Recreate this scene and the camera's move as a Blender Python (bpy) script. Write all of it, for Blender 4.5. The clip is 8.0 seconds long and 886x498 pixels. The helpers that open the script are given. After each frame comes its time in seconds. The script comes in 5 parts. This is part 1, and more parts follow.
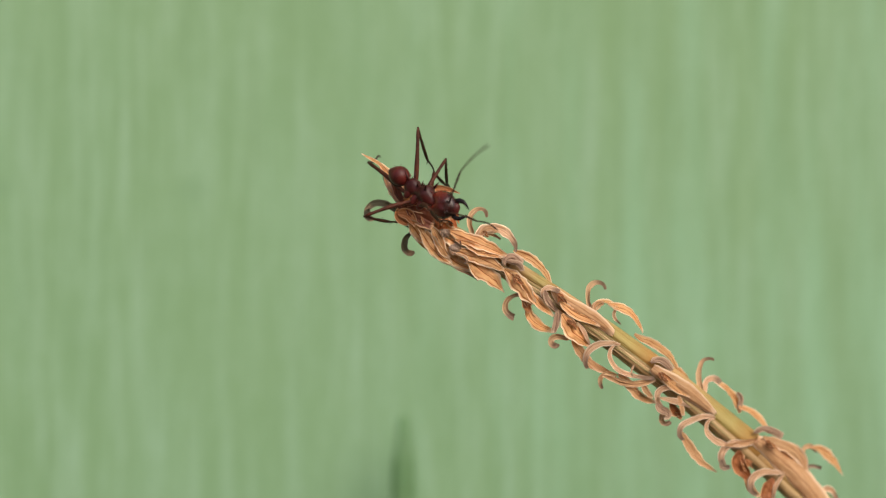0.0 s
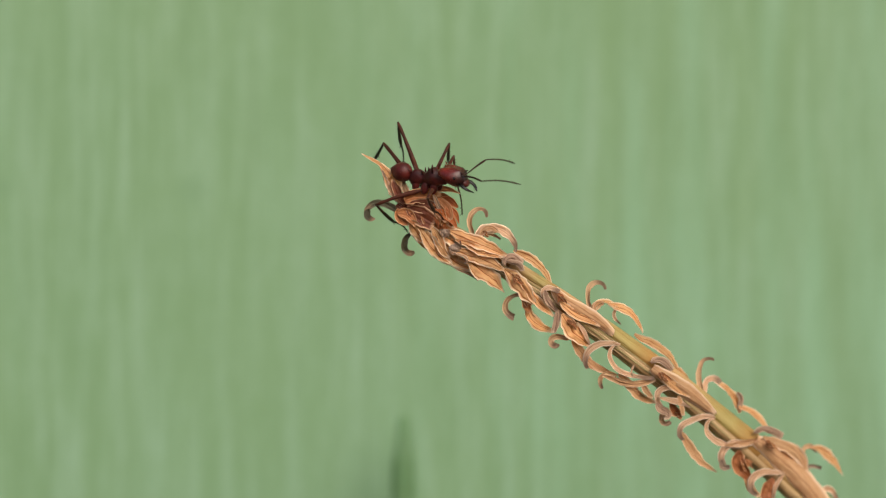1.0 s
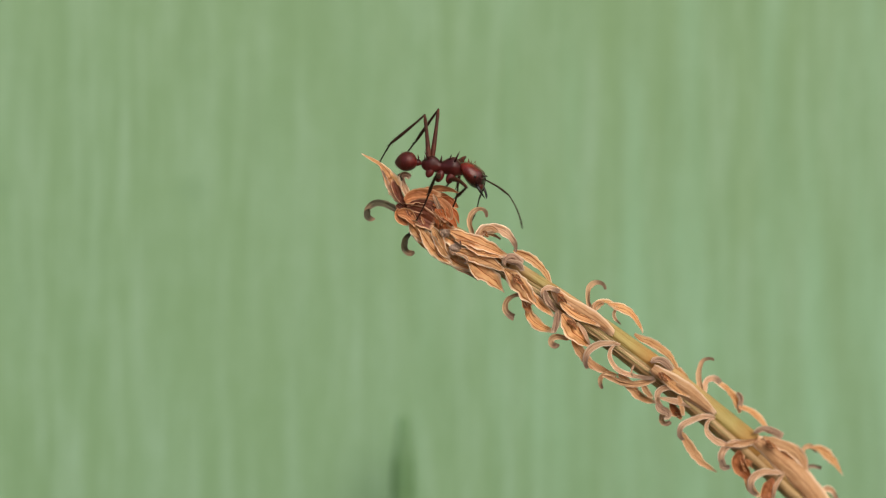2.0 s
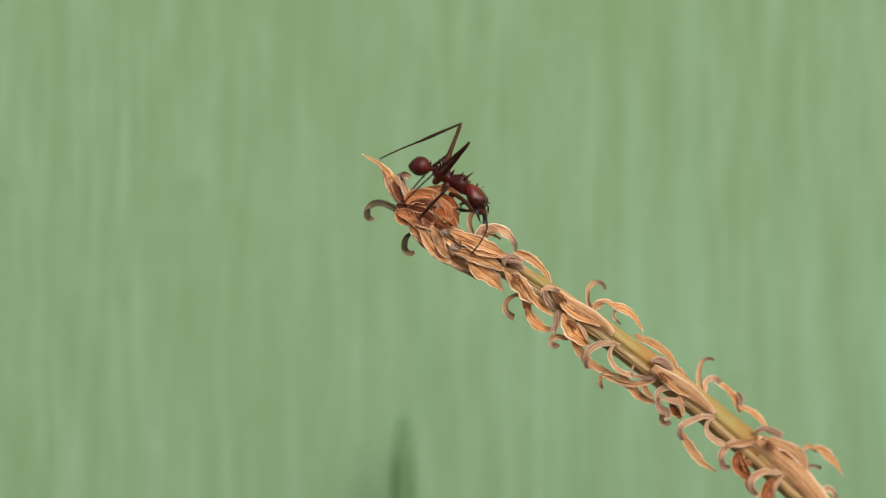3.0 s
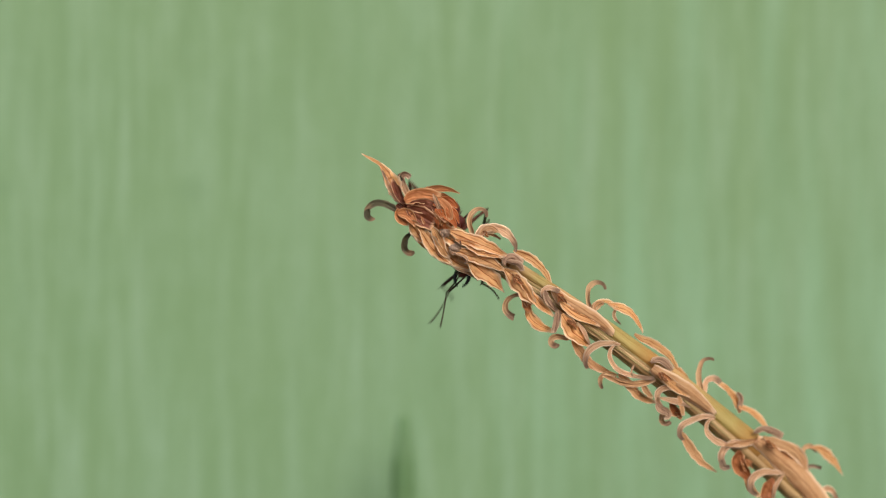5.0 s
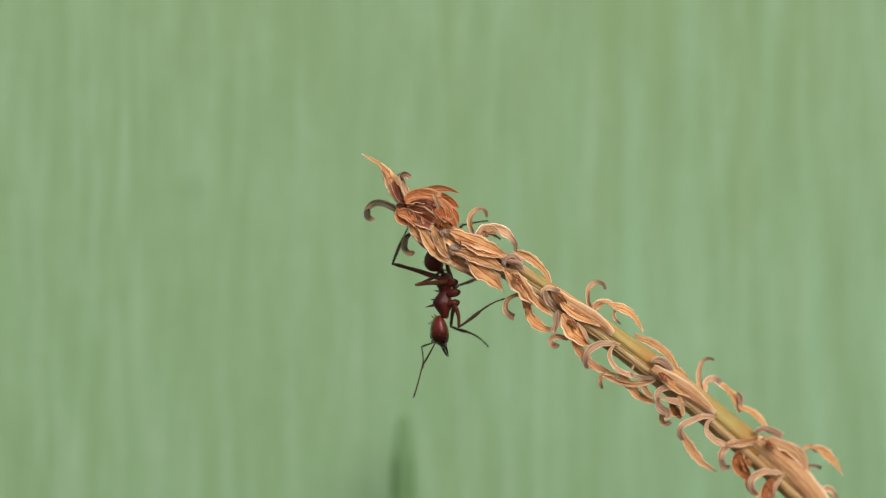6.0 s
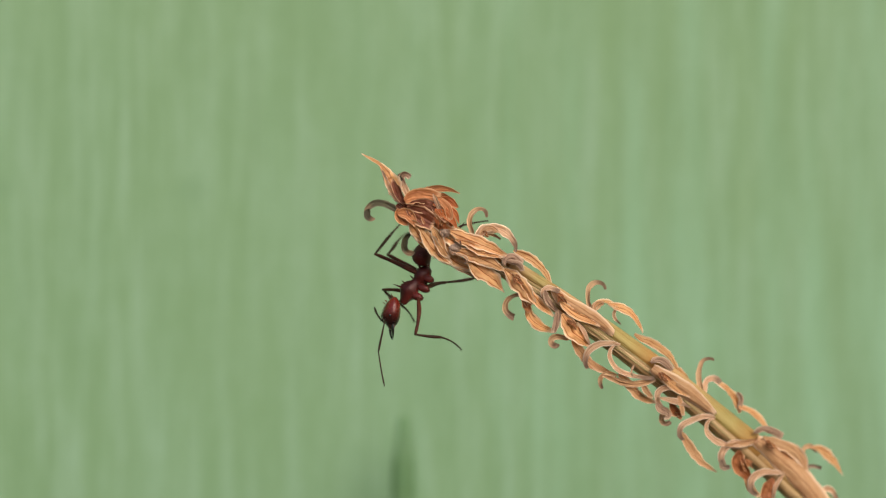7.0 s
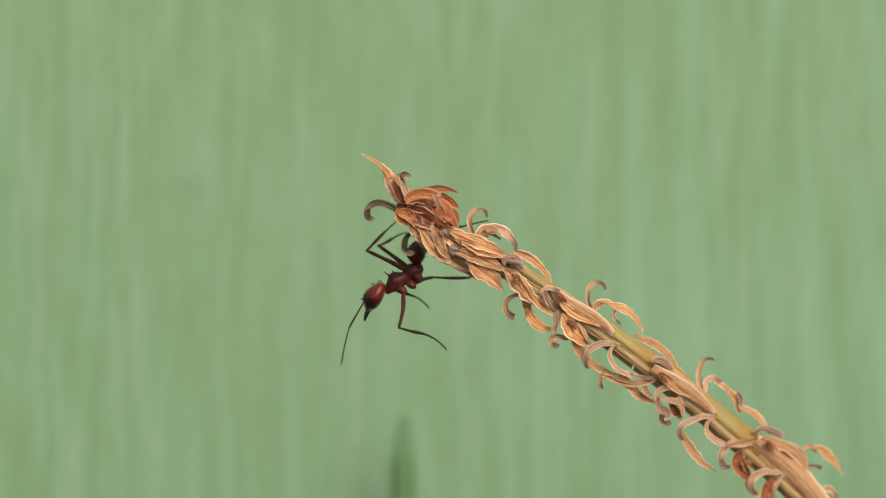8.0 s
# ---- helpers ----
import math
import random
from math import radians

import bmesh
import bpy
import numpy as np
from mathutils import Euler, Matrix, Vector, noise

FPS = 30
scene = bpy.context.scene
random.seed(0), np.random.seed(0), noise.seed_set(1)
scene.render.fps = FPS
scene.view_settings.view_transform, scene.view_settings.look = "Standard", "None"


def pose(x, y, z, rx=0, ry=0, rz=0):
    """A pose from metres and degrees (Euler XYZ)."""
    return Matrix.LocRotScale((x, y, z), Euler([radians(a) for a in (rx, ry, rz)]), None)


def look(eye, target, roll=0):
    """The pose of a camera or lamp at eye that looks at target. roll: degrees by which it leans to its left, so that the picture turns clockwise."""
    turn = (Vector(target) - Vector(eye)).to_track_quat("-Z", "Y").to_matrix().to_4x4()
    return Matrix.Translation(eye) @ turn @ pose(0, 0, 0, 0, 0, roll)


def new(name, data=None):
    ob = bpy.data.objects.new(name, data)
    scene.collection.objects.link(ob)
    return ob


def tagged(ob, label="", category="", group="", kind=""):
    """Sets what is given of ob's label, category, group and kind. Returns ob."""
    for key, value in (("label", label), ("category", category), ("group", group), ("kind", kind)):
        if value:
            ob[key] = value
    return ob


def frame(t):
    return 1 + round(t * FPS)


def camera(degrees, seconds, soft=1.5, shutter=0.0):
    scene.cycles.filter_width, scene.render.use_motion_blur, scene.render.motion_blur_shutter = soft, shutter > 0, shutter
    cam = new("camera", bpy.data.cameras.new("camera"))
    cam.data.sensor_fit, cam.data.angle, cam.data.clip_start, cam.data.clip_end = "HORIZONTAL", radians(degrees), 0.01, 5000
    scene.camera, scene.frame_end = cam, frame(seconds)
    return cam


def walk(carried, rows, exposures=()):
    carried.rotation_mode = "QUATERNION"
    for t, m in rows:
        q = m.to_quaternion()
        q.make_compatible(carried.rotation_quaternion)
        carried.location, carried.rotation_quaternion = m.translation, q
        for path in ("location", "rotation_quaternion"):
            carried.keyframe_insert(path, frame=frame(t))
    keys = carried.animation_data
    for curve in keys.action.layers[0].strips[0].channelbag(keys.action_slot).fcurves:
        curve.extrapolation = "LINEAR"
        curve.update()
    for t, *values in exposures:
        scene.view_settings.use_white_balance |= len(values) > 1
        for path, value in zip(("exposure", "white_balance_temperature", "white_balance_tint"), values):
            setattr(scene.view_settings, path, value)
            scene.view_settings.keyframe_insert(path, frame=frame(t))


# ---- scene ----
# ---- camera: a still macro view of a plant tip, standing before a wall ----
MM = 0.001
UNIT = 0.05 * MM            # one step of the picture plane at the stem
ANGLE = 24.0
EYE_Z = 0.30                # height of the stem's tip over the ground
REACH = 784 * UNIT / math.tan(radians(ANGLE / 2))
WALL_Y = 0.12               # from the stem back to the wall

cam = camera(ANGLE, 8.0, soft=1.2, shutter=0.5)
cam.data.dof.use_dof = True
cam.data.dof.focus_distance = REACH
cam.data.dof.aperture_fstop = 25.0
VIEW = look((0, -REACH, EYE_Z), (0, 0, EYE_Z))
walk(cam, [(0.0, VIEW), (8.0, VIEW)], exposures=[(0.0, 0.345), (1.0, 0.255), (4.5, 0.235), (6.0, 0.265), (8.0, 0.275)])


def spot(px, py, d=0.0):
    """A place in the scene from steps across and down the view and the depth behind the stem, in the same steps."""
    k = 1 + d * UNIT / REACH
    return Vector(((px - 784) * k * UNIT, d * UNIT, EYE_Z + (441 - py) * k * UNIT))


# ---- daylight in open shade ----
SUN_UP, SUN_ROUND = 38.0, 149.0
world = bpy.data.worlds.new("sky")
scene.world = world
world.use_nodes = True
sky = world.node_tree.nodes.new("ShaderNodeTexSky")
sky.sky_type = "NISHITA"
sky.sun_disc = False
sky.sun_elevation, sky.sun_rotation = radians(SUN_UP), radians(SUN_ROUND)
sky.air_density, sky.dust_density = 1.0, 4.0
back = world.node_tree.nodes["Background"]
world.node_tree.links.new(sky.outputs[0], back.inputs[0])
back.inputs[1].default_value = 0.15
sun = new("sun", bpy.data.lights.new("sun", "SUN"))
sun.data.energy, sun.data.angle, sun.data.color = 1.5, radians(50), (1.0, 0.93, 0.82)
sun.matrix_world = look((0.6, -1.0, 1.16), (0, 0, 0.25))


# ---- materials ----
def shader(name):
    m = bpy.data.materials.new(name)
    m.use_nodes = True
    nt = m.node_tree
    return m, nt, nt.nodes["Principled BSDF"]


def noise_node(nt, coords, scale, stretch=(1, 1, 1), detail=4.0, rough=0.55, lean=0.0):
    mp = nt.nodes.new("ShaderNodeMapping")
    mp.inputs["Scale"].default_value = stretch
    mp.inputs["Rotation"].default_value = (0, radians(lean) * stretch[2] / stretch[0], 0)
    nt.links.new(coords, mp.inputs[0])
    n = nt.nodes.new("ShaderNodeTexNoise")
    n.inputs["Scale"].default_value, n.inputs["Detail"].default_value, n.inputs["Roughness"].default_value = scale, detail, rough
    nt.links.new(mp.outputs[0], n.inputs["Vector"])
    return n.outputs["Fac"]


def ramp(nt, fac, stops):
    r = nt.nodes.new("ShaderNodeValToRGB")
    while len(r.color_ramp.elements) < len(stops):
        r.color_ramp.elements.new(0.5)
    for e, (p, c) in zip(r.color_ramp.elements, stops):
        e.position, e.color = p, (*c, 1)
    nt.links.new(fac, r.inputs[0])
    return r.outputs[0]


def blend(nt, mode, fac, a, b):
    n = nt.nodes.new("ShaderNodeMix")
    n.data_type, n.blend_type = "RGBA", mode
    if isinstance(fac, float):
        n.inputs[0].default_value = fac
    else:
        nt.links.new(fac, n.inputs[0])
    for s, v in ((n.inputs[6], a), (n.inputs[7], b)):
        if isinstance(v, tuple):
            s.default_value = (*v, 1)
        else:
            nt.links.new(v, s)
    return n.outputs[2]


def bump(nt, bsdf, height, strength, distance):
    b = nt.nodes.new("ShaderNodeBump")
    b.inputs["Strength"].default_value, b.inputs["Distance"].default_value = strength, distance
    nt.links.new(height, b.inputs["Height"])
    nt.links.new(b.outputs[0], bsdf.inputs["Normal"])


def dry_leaf(name, light, mid, dark, sheen=0.55, through_light=0.25, tipped=None, veins=0.7, rims=None, footed=None, rim_width=0.12):
    """Papery dried plant tissue: fibres along its length, brown veins, pale thin rims painted brighter as if lit; each
    piece varies a little.
    """
    m, nt, bsdf = shader(name)
    uvm = nt.nodes.new("ShaderNodeUVMap")
    uvm.uv_map = "leaf"
    sep = nt.nodes.new("ShaderNodeSeparateXYZ")
    nt.links.new(uvm.outputs[0], sep.inputs[0])
    info = nt.nodes.new("ShaderNodeObjectInfo")
    add = nt.nodes.new("ShaderNodeVectorMath")
    add.operation = "ADD"
    nt.links.new(uvm.outputs[0], add.inputs[0])
    shift = nt.nodes.new("ShaderNodeCombineXYZ")
    mul = nt.nodes.new("ShaderNodeMath")
    mul.operation = "MULTIPLY"
    mul.inputs[1].default_value = 37.0
    nt.links.new(info.outputs["Random"], mul.inputs[0])
    nt.links.new(mul.outputs[0], shift.inputs[0])
    nt.links.new(mul.outputs[0], shift.inputs[1])
    nt.links.new(shift.outputs[0], add.inputs[1])
    v = add.outputs[0]
    fibre = noise_node(nt, v, 1.0, (7.0, 0.6, 1), 5.0, 0.6)
    drift = noise_node(nt, v, 1.0, (1.2, 0.5, 1), 3.0, 0.5)
    gap = noise_node(nt, v, 1.0, (9.0, 0.8, 1), 2.0, 0.5)
    patch = noise_node(nt, v, 1.0, (1.3, 0.8, 1), 3.0)
    col = ramp(nt, fibre, [(0.30, mid), (0.62, light)])
    burnt = tuple(0.5 * a + 0.5 * b for a, b in zip(dark, mid))
    spots = ramp(nt, patch, [(0.30, burnt), (0.43, mid), (0.60, light)])
    col = blend(nt, "MIX", 0.32, col, spots)
    thread = noise_node(nt, v, 1.0, (15.0, 0.7, 1), 2.0, 0.6)
    col = blend(nt, "MULTIPLY", 1.0, col, ramp(nt, thread, [(0.36, (0.90, 0.85, 0.80)), (0.60, (1, 1, 1))]))
    # brown veins, broken along the way, fading out towards the rims
    rim = nt.nodes.new("ShaderNodeMath")
    rim.operation = "SUBTRACT"
    rim.inputs[1].default_value = 0.5
    nt.links.new(sep.outputs[0], rim.inputs[0])
    absr = nt.nodes.new("ShaderNodeMath")
    absr.operation = "ABSOLUTE"
    nt.links.new(rim.outputs[0], absr.inputs[0])
    inner = ramp(nt, absr.outputs[0], [(0.30, (1, 1, 1)), (0.46, (0, 0, 0))])
    lane = nt.nodes.new("ShaderNodeMath")
    lane.operation = "MULTIPLY_ADD"
    lane.inputs[1].default_value = 0.9
    nt.links.new(drift, lane.inputs[0])
    across_lane = nt.nodes.new("ShaderNodeMath")
    across_lane.operation = "MULTIPLY_ADD"
    across_lane.inputs[1].default_value = 2.7
    nt.links.new(sep.outputs[0], across_lane.inputs[0])
    nt.links.new(mul.outputs[0], across_lane.inputs[2])
    nt.links.new(across_lane.outputs[0], lane.inputs[2])
    saw = nt.nodes.new("ShaderNodeMath")
    saw.operation = "PINGPONG"
    saw.inputs[1].default_value = 0.5
    nt.links.new(lane.outputs[0], saw.inputs[0])
    lines = ramp(nt, saw.outputs[0], [(0.0, (1, 1, 1)), (0.05, (1, 1, 1)), (0.10, (0.3, 0.3, 0.3)), (0.19, (0, 0, 0))])
    broken = ramp(nt, gap, [(0.30, (0.3, 0.3, 0.3)), (0.45, (1, 1, 1))])
    mask = blend(nt, "MULTIPLY", 1.0, inner, lines)
    mask = blend(nt, "MULTIPLY", 1.0, mask, broken)
    amount = nt.nodes.new("ShaderNodeMath")
    amount.operation = "MULTIPLY"
    amount.inputs[1].default_value = veins
    nt.links.new(mask, amount.inputs[0])
    col = blend(nt, "MIX", amount.outputs[0], col, dark)
    # pale rims and tips; the light they catch is put into the colour too
    edge = ramp(nt, absr.outputs[0], [(0.47 - rim_width, (0, 0, 0)), (0.47, (0.95, 0.95, 0.95))])
    col = blend(nt, "MIX", edge, col, rims or tuple(min(0.97, c * 1.06 + 0.02) for c in light))
    if rims:
        way = nt.nodes.new("ShaderNodeUVMap")
        way.uv_map = "run"
        ws = nt.nodes.new("ShaderNodeSeparateXYZ")
        nt.links.new(way.outputs[0], ws.inputs[0])
        lip = ramp(nt, ws.outputs[0], [(0.88, (0, 0, 0)), (0.97, (0.7, 0.7, 0.7))])
        col = blend(nt, "MIX", lip, col, rims)
    if tipped:
        run = nt.nodes.new("ShaderNodeUVMap")
        run.uv_map = "run"
        sp = nt.nodes.new("ShaderNodeSeparateXYZ")
        nt.links.new(run.outputs[0], sp.inputs[0])
        end = ramp(nt, sp.outputs[0], [(0.66, (0, 0, 0)), (0.86, (0.85, 0.85, 0.85))])
        col = blend(nt, "MIX", end, col, tipped)
    if footed:
        from_foot = nt.nodes.new("ShaderNodeUVMap")
        from_foot.uv_map = "run"
        fs = nt.nodes.new("ShaderNodeSeparateXYZ")
        nt.links.new(from_foot.outputs[0], fs.inputs[0])
        foot = ramp(nt, fs.outputs[0], [(0.15, (0.95, 0.95, 0.95)), (0.55, (0, 0, 0))])
        col = blend(nt, "MIX", foot, col, footed)
    hue = nt.nodes.new("ShaderNodeHueSaturation")
    val = nt.nodes.new("ShaderNodeMapRange")
    val.inputs[3].default_value, val.inputs[4].default_value = 0.86, 1.10
    nt.links.new(info.outputs["Random"], val.inputs[0])
    nt.links.new(val.outputs[0], hue.inputs["Value"])
    nt.links.new(col, hue.inputs["Color"])
    nt.links.new(hue.outputs[0], bsdf.inputs["Base Color"])
    bsdf.inputs["Roughness"].default_value = sheen
    bsdf.inputs["Specular IOR Level"].default_value = 0.35
    relief = nt.nodes.new("ShaderNodeMath")
    relief.operation = "MULTIPLY_ADD"
    relief.inputs[1].default_value = 0.8
    nt.links.new(thread, relief.inputs[0])
    nt.links.new(fibre, relief.inputs[2])
    bump(nt, bsdf, relief.outputs[0], 0.75, 0.00016)
    tr = nt.nodes.new("ShaderNodeBsdfTranslucent")
    nt.links.new(hue.outputs[0], tr.inputs[0])
    mix = nt.nodes.new("ShaderNodeMixShader")
    mix.inputs[0].default_value = through_light
    out = nt.nodes["Material Output"]
    nt.links.new(bsdf.outputs[0], mix.inputs[1])
    nt.links.new(tr.outputs[0], mix.inputs[2])
    nt.links.new(mix.outputs[0], out.inputs[0])
    return m


CREAM, PEACH = (0.95, 0.80, 0.61), (0.74, 0.46, 0.25)
petal = dry_leaf("dried_petal", (0.88, 0.58, 0.30), (0.80, 0.435, 0.182), (0.43, 0.125, 0.024), 0.5, 0.46, None, 1.0, CREAM)
sheath = dry_leaf("smooth_dried_sheath", (0.74, 0.485, 0.275), (0.66, 0.375, 0.185), (0.36, 0.125, 0.038), 0.5, 0.45, None, 0.5, (0.92, 0.73, 0.54))
pale = dry_leaf("pale_dried_petal", (0.83, 0.595, 0.405), (0.74, 0.465, 0.285), (0.40, 0.17, 0.075), 0.5, 0.45, (0.31, 0.195, 0.14), 0.65, (0.96, 0.82, 0.67))
mauve = dry_leaf("mauve_grey_petal", (0.46, 0.30, 0.205), (0.32, 0.195, 0.13), (0.15, 0.08, 0.05), 0.6, 0.2, None, 0.9, (0.57, 0.41, 0.30))
huskpale = dry_leaf("pale_husk", (0.60, 0.262, 0.105), (0.44, 0.158, 0.054), (0.25, 0.062, 0.018), 0.45, 0.30, None, 0.45, PEACH, rim_width=0.07)
redhusk = dry_leaf("red_husk_fibre", (0.62, 0.195, 0.058), (0.42, 0.105, 0.030), (0.12, 0.02, 0.008), 0.4, 0.30, None, 0.5, (0.66, 0.28, 0.115), rim_width=0.07)
husk = dry_leaf("orange_husk", (0.42, 0.165, 0.062), (0.29, 0.086, 0.030), (0.12, 0.026, 0.010), 0.45, 0.30, None, 0.5, (0.70, 0.42, 0.22), rim_width=0.07)
rind = dry_leaf("brown_husk", (0.25, 0.074, 0.034), (0.145, 0.036, 0.017), (0.07, 0.016, 0.008), 0.45, 0.25, None, 0.3, (0.70, 0.42, 0.24), rim_width=0.07)
grey = dry_leaf("grey_petal", (0.30, 0.205, 0.145), (0.19, 0.122, 0.084), (0.16, 0.09, 0.056), 0.65, 0.25, None, 0.8)
hook = dry_leaf("tan_curl", (0.69, 0.47, 0.28), (0.57, 0.35, 0.18), (0.28, 0.14, 0.066), 0.45, 0.2, (0.17, 0.10, 0.068), 0.5)
hookgrey = dry_leaf("grey_curl", (0.32, 0.225, 0.16), (0.21, 0.14, 0.094), (0.085, 0.05, 0.034), 0.55, 0.1, (0.13, 0.082, 0.06), 0.6)
hookdark = dry_leaf("dark_curl", (0.098, 0.088, 0.047), (0.054, 0.048, 0.026), (0.026, 0.021, 0.012), 0.45, 0.04, (0.27, 0.17, 0.10), 0.6)
stalk_green = dry_leaf("yellow_green_stalk", (0.36, 0.28, 0.092), (0.30, 0.225, 0.07), (0.22, 0.135, 0.042), 0.42, 0.1, (0.36, 0.18, 0.05), 0.4, None, (0.48, 0.285, 0.12))
stalk_brown = dry_leaf("brown_stalk", (0.40, 0.265, 0.125), (0.25, 0.15, 0.064), (0.10, 0.05, 0.02), 0.5, 0.05, None, 0.8)
stalk_olive = dry_leaf("olive_rib", (0.36, 0.29, 0.12), (0.24, 0.17, 0.065), (0.12, 0.07, 0.03), 0.5, 0.05, None, 0.6)
stalk_pale = dry_leaf("pale_rib", (0.62, 0.46, 0.26), (0.48, 0.32, 0.16), (0.28, 0.15, 0.06), 0.5, 0.1, None, 0.4)


def cuticle(name, base, dark, gloss=0.34, muzzle=None, shine=0.32, crown=None):
    """Hard insect shell; muzzle: the pigment towards the front end; crown: the pigment of the back."""
    m, nt, bsdf = shader(name)
    tc = nt.nodes.new("ShaderNodeTexCoord")
    fine = noise_node(nt, tc.outputs["Object"], 9000.0, (1, 1, 1), 3.0)
    broad = noise_node(nt, tc.outputs["Object"], 1500.0, (1, 1, 1), 3.0)
    col = ramp(nt, broad, [(0.32, dark), (0.62, base)])
    if muzzle:
        sp = nt.nodes.new("ShaderNodeSeparateXYZ")
        nt.links.new(tc.outputs["Object"], sp.inputs[0])
        mr = nt.nodes.new("ShaderNodeMapRange")
        mr.inputs[1].default_value, mr.inputs[2].default_value = -9 * UNIT, 17 * UNIT
        nt.links.new(sp.outputs[0], mr.inputs[0])
        col = blend(nt, "MIX", mr.outputs[0], col, muzzle)
    if crown:
        sp = nt.nodes.new("ShaderNodeSeparateXYZ")
        nt.links.new(tc.outputs["Object"], sp.inputs[0])
        mr = nt.nodes.new("ShaderNodeMapRange")
        mr.inputs[1].default_value, mr.inputs[2].default_value = -9 * UNIT, 7 * UNIT
        nt.links.new(sp.outputs[2], mr.inputs[0])
        col = blend(nt, "MIX", mr.outputs[0], col, crown)
    nt.links.new(col, bsdf.inputs["Base Color"])
    rough = nt.nodes.new("ShaderNodeMapRange")
    rough.inputs[3].default_value, rough.inputs[4].default_value = gloss - 0.08, gloss + 0.14
    nt.links.new(fine, rough.inputs[0])
    nt.links.new(rough.outputs[0], bsdf.inputs["Roughness"])
    bsdf.inputs["Specular IOR Level"].default_value = shine
    bump(nt, bsdf, fine, 0.5, 0.00004)
    return m


ant_head = cuticle("red_head_shell", (0.1550, 0.0160, 0.0085), (0.0850, 0.0092, 0.0058), 0.22, (0.0230, 0.0060, 0.0050), 0.36)
ant_thorax = cuticle("dark_red_brown_shell", (0.1050, 0.0165, 0.0130), (0.0480, 0.0085, 0.0072), 0.34, None, 0.22, (0.0360, 0.0070, 0.0060))
ant_gaster = cuticle("maroon_shell", (0.0820, 0.0104, 0.0078), (0.0440, 0.0064, 0.0052), 0.38, None, 0.26)
ant_leg = cuticle("brown_leg_shell", (0.0700, 0.0185, 0.0090), (0.0340, 0.0092, 0.0054), 0.50, None, 0.15)
ant_thin = cuticle("dark_thin_leg_shell", (0.0340, 0.0140, 0.0072), (0.0150, 0.0072, 0.0044), 0.52, None, 0.15)
ant_black = cuticle("black_shell", (0.0096, 0.0056, 0.0048), (0.0056, 0.0040, 0.0032), 0.22)


def wall_paint():
    """Green wall paint over roughly trowelled plaster, with run-down streaks."""
    m, nt, bsdf = shader("green_wall_paint")
    tc = nt.nodes.new("ShaderNodeTexCoord")
    o = tc.outputs["Object"]
    streak = noise_node(nt, o, 1.0, (600, 1, 43), 5.0, 0.62, 2.0)
    wide = noise_node(nt, o, 1.0, (172, 1, 23), 4.0, 0.55, 2.5)
    fleck = noise_node(nt, o, 1.0, (744, 1, 272), 3.0, 0.6, 4.0)
    cloud = noise_node(nt, o, 1.0, (17, 1, 10), 3.0, 0.5)
    col = ramp(nt, streak, [(0.34, (0.116, 0.219, 0.093)), (0.5, (0.164, 0.285, 0.148)), (0.66, (0.254, 0.389, 0.277))])
    col2 = ramp(nt, wide, [(0.36, (0.144, 0.255, 0.122)), (0.5, (0.164, 0.284, 0.148)), (0.64, (0.203, 0.327, 0.207))])
    col3 = ramp(nt, cloud, [(0.3, (0.174, 0.285, 0.133)), (0.7, (0.184, 0.306, 0.176))])
    # the streaks come and go over the wall
    patchy = noise_node(nt, o, 1.0, (31, 1, 13), 2.0, 0.5)
    come = ramp(nt, patchy, [(0.34, (0.65, 0.65, 0.65)), (0.62, (0.2, 0.2, 0.2))])
    c = blend(nt, "MIX", come, col, col2)
    c = blend(nt, "MIX", 0.3, c, col3)
    col4 = ramp(nt, fleck, [(0.34, (0.121, 0.228, 0.099)), (0.5, (0.164, 0.284, 0.148)), (0.66, (0.229, 0.361, 0.242))])
    c = blend(nt, "MIX", 0.15, c, col4)
    # the hue goes from yellowish at the top to bluish towards the bottom
    sp = nt.nodes.new("ShaderNodeSeparateXYZ")
    nt.links.new(o, sp.inputs[0])
    mr = nt.nodes.new("ShaderNodeMapRange")
    mr.inputs[1].default_value, mr.inputs[2].default_value = 0.216, 0.384
    nt.links.new(sp.outputs[2], mr.inputs[0])
    height_hue = ramp(nt, mr.outputs[0], [(0.0, (0.925, 0.955, 1.0)), (0.5, (0.96, 0.968, 0.96)), (1.0, (0.99, 0.972, 0.885))])
    c = blend(nt, "MULTIPLY", 1.0, c, height_hue)
    runs = noise_node(nt, o, 1.0, (150, 1, 19), 4.0, 0.55, 3.5)
    side = nt.nodes.new("ShaderNodeMapRange")
    side.inputs[1].default_value, side.inputs[2].default_value = -0.02, 0.03
    side.inputs[3].default_value, side.inputs[4].default_value = 0.12, 1.0
    nt.links.new(sp.outputs[0], side.inputs[0])
    light_run = nt.nodes.new("ShaderNodeMath")
    light_run.operation = "MULTIPLY"
    nt.links.new(ramp(nt, runs, [(0.50, (0, 0, 0)), (0.68, (0.6, 0.6, 0.6))]), light_run.inputs[0])
    nt.links.new(side.outputs[0], light_run.inputs[1])
    c = blend(nt, "MIX", light_run.outputs[0], c, (0.196, 0.350, 0.214))
    dark_run = nt.nodes.new("ShaderNodeMath")
    dark_run.operation = "MULTIPLY"
    nt.links.new(ramp(nt, runs, [(0.32, (0.45, 0.45, 0.45)), (0.46, (0, 0, 0))]), dark_run.inputs[0])
    nt.links.new(side.outputs[0], dark_run.inputs[1])
    c = blend(nt, "MIX", dark_run.outputs[0], c, (0.150, 0.256, 0.106))
    k = 1 + WALL_Y / REACH
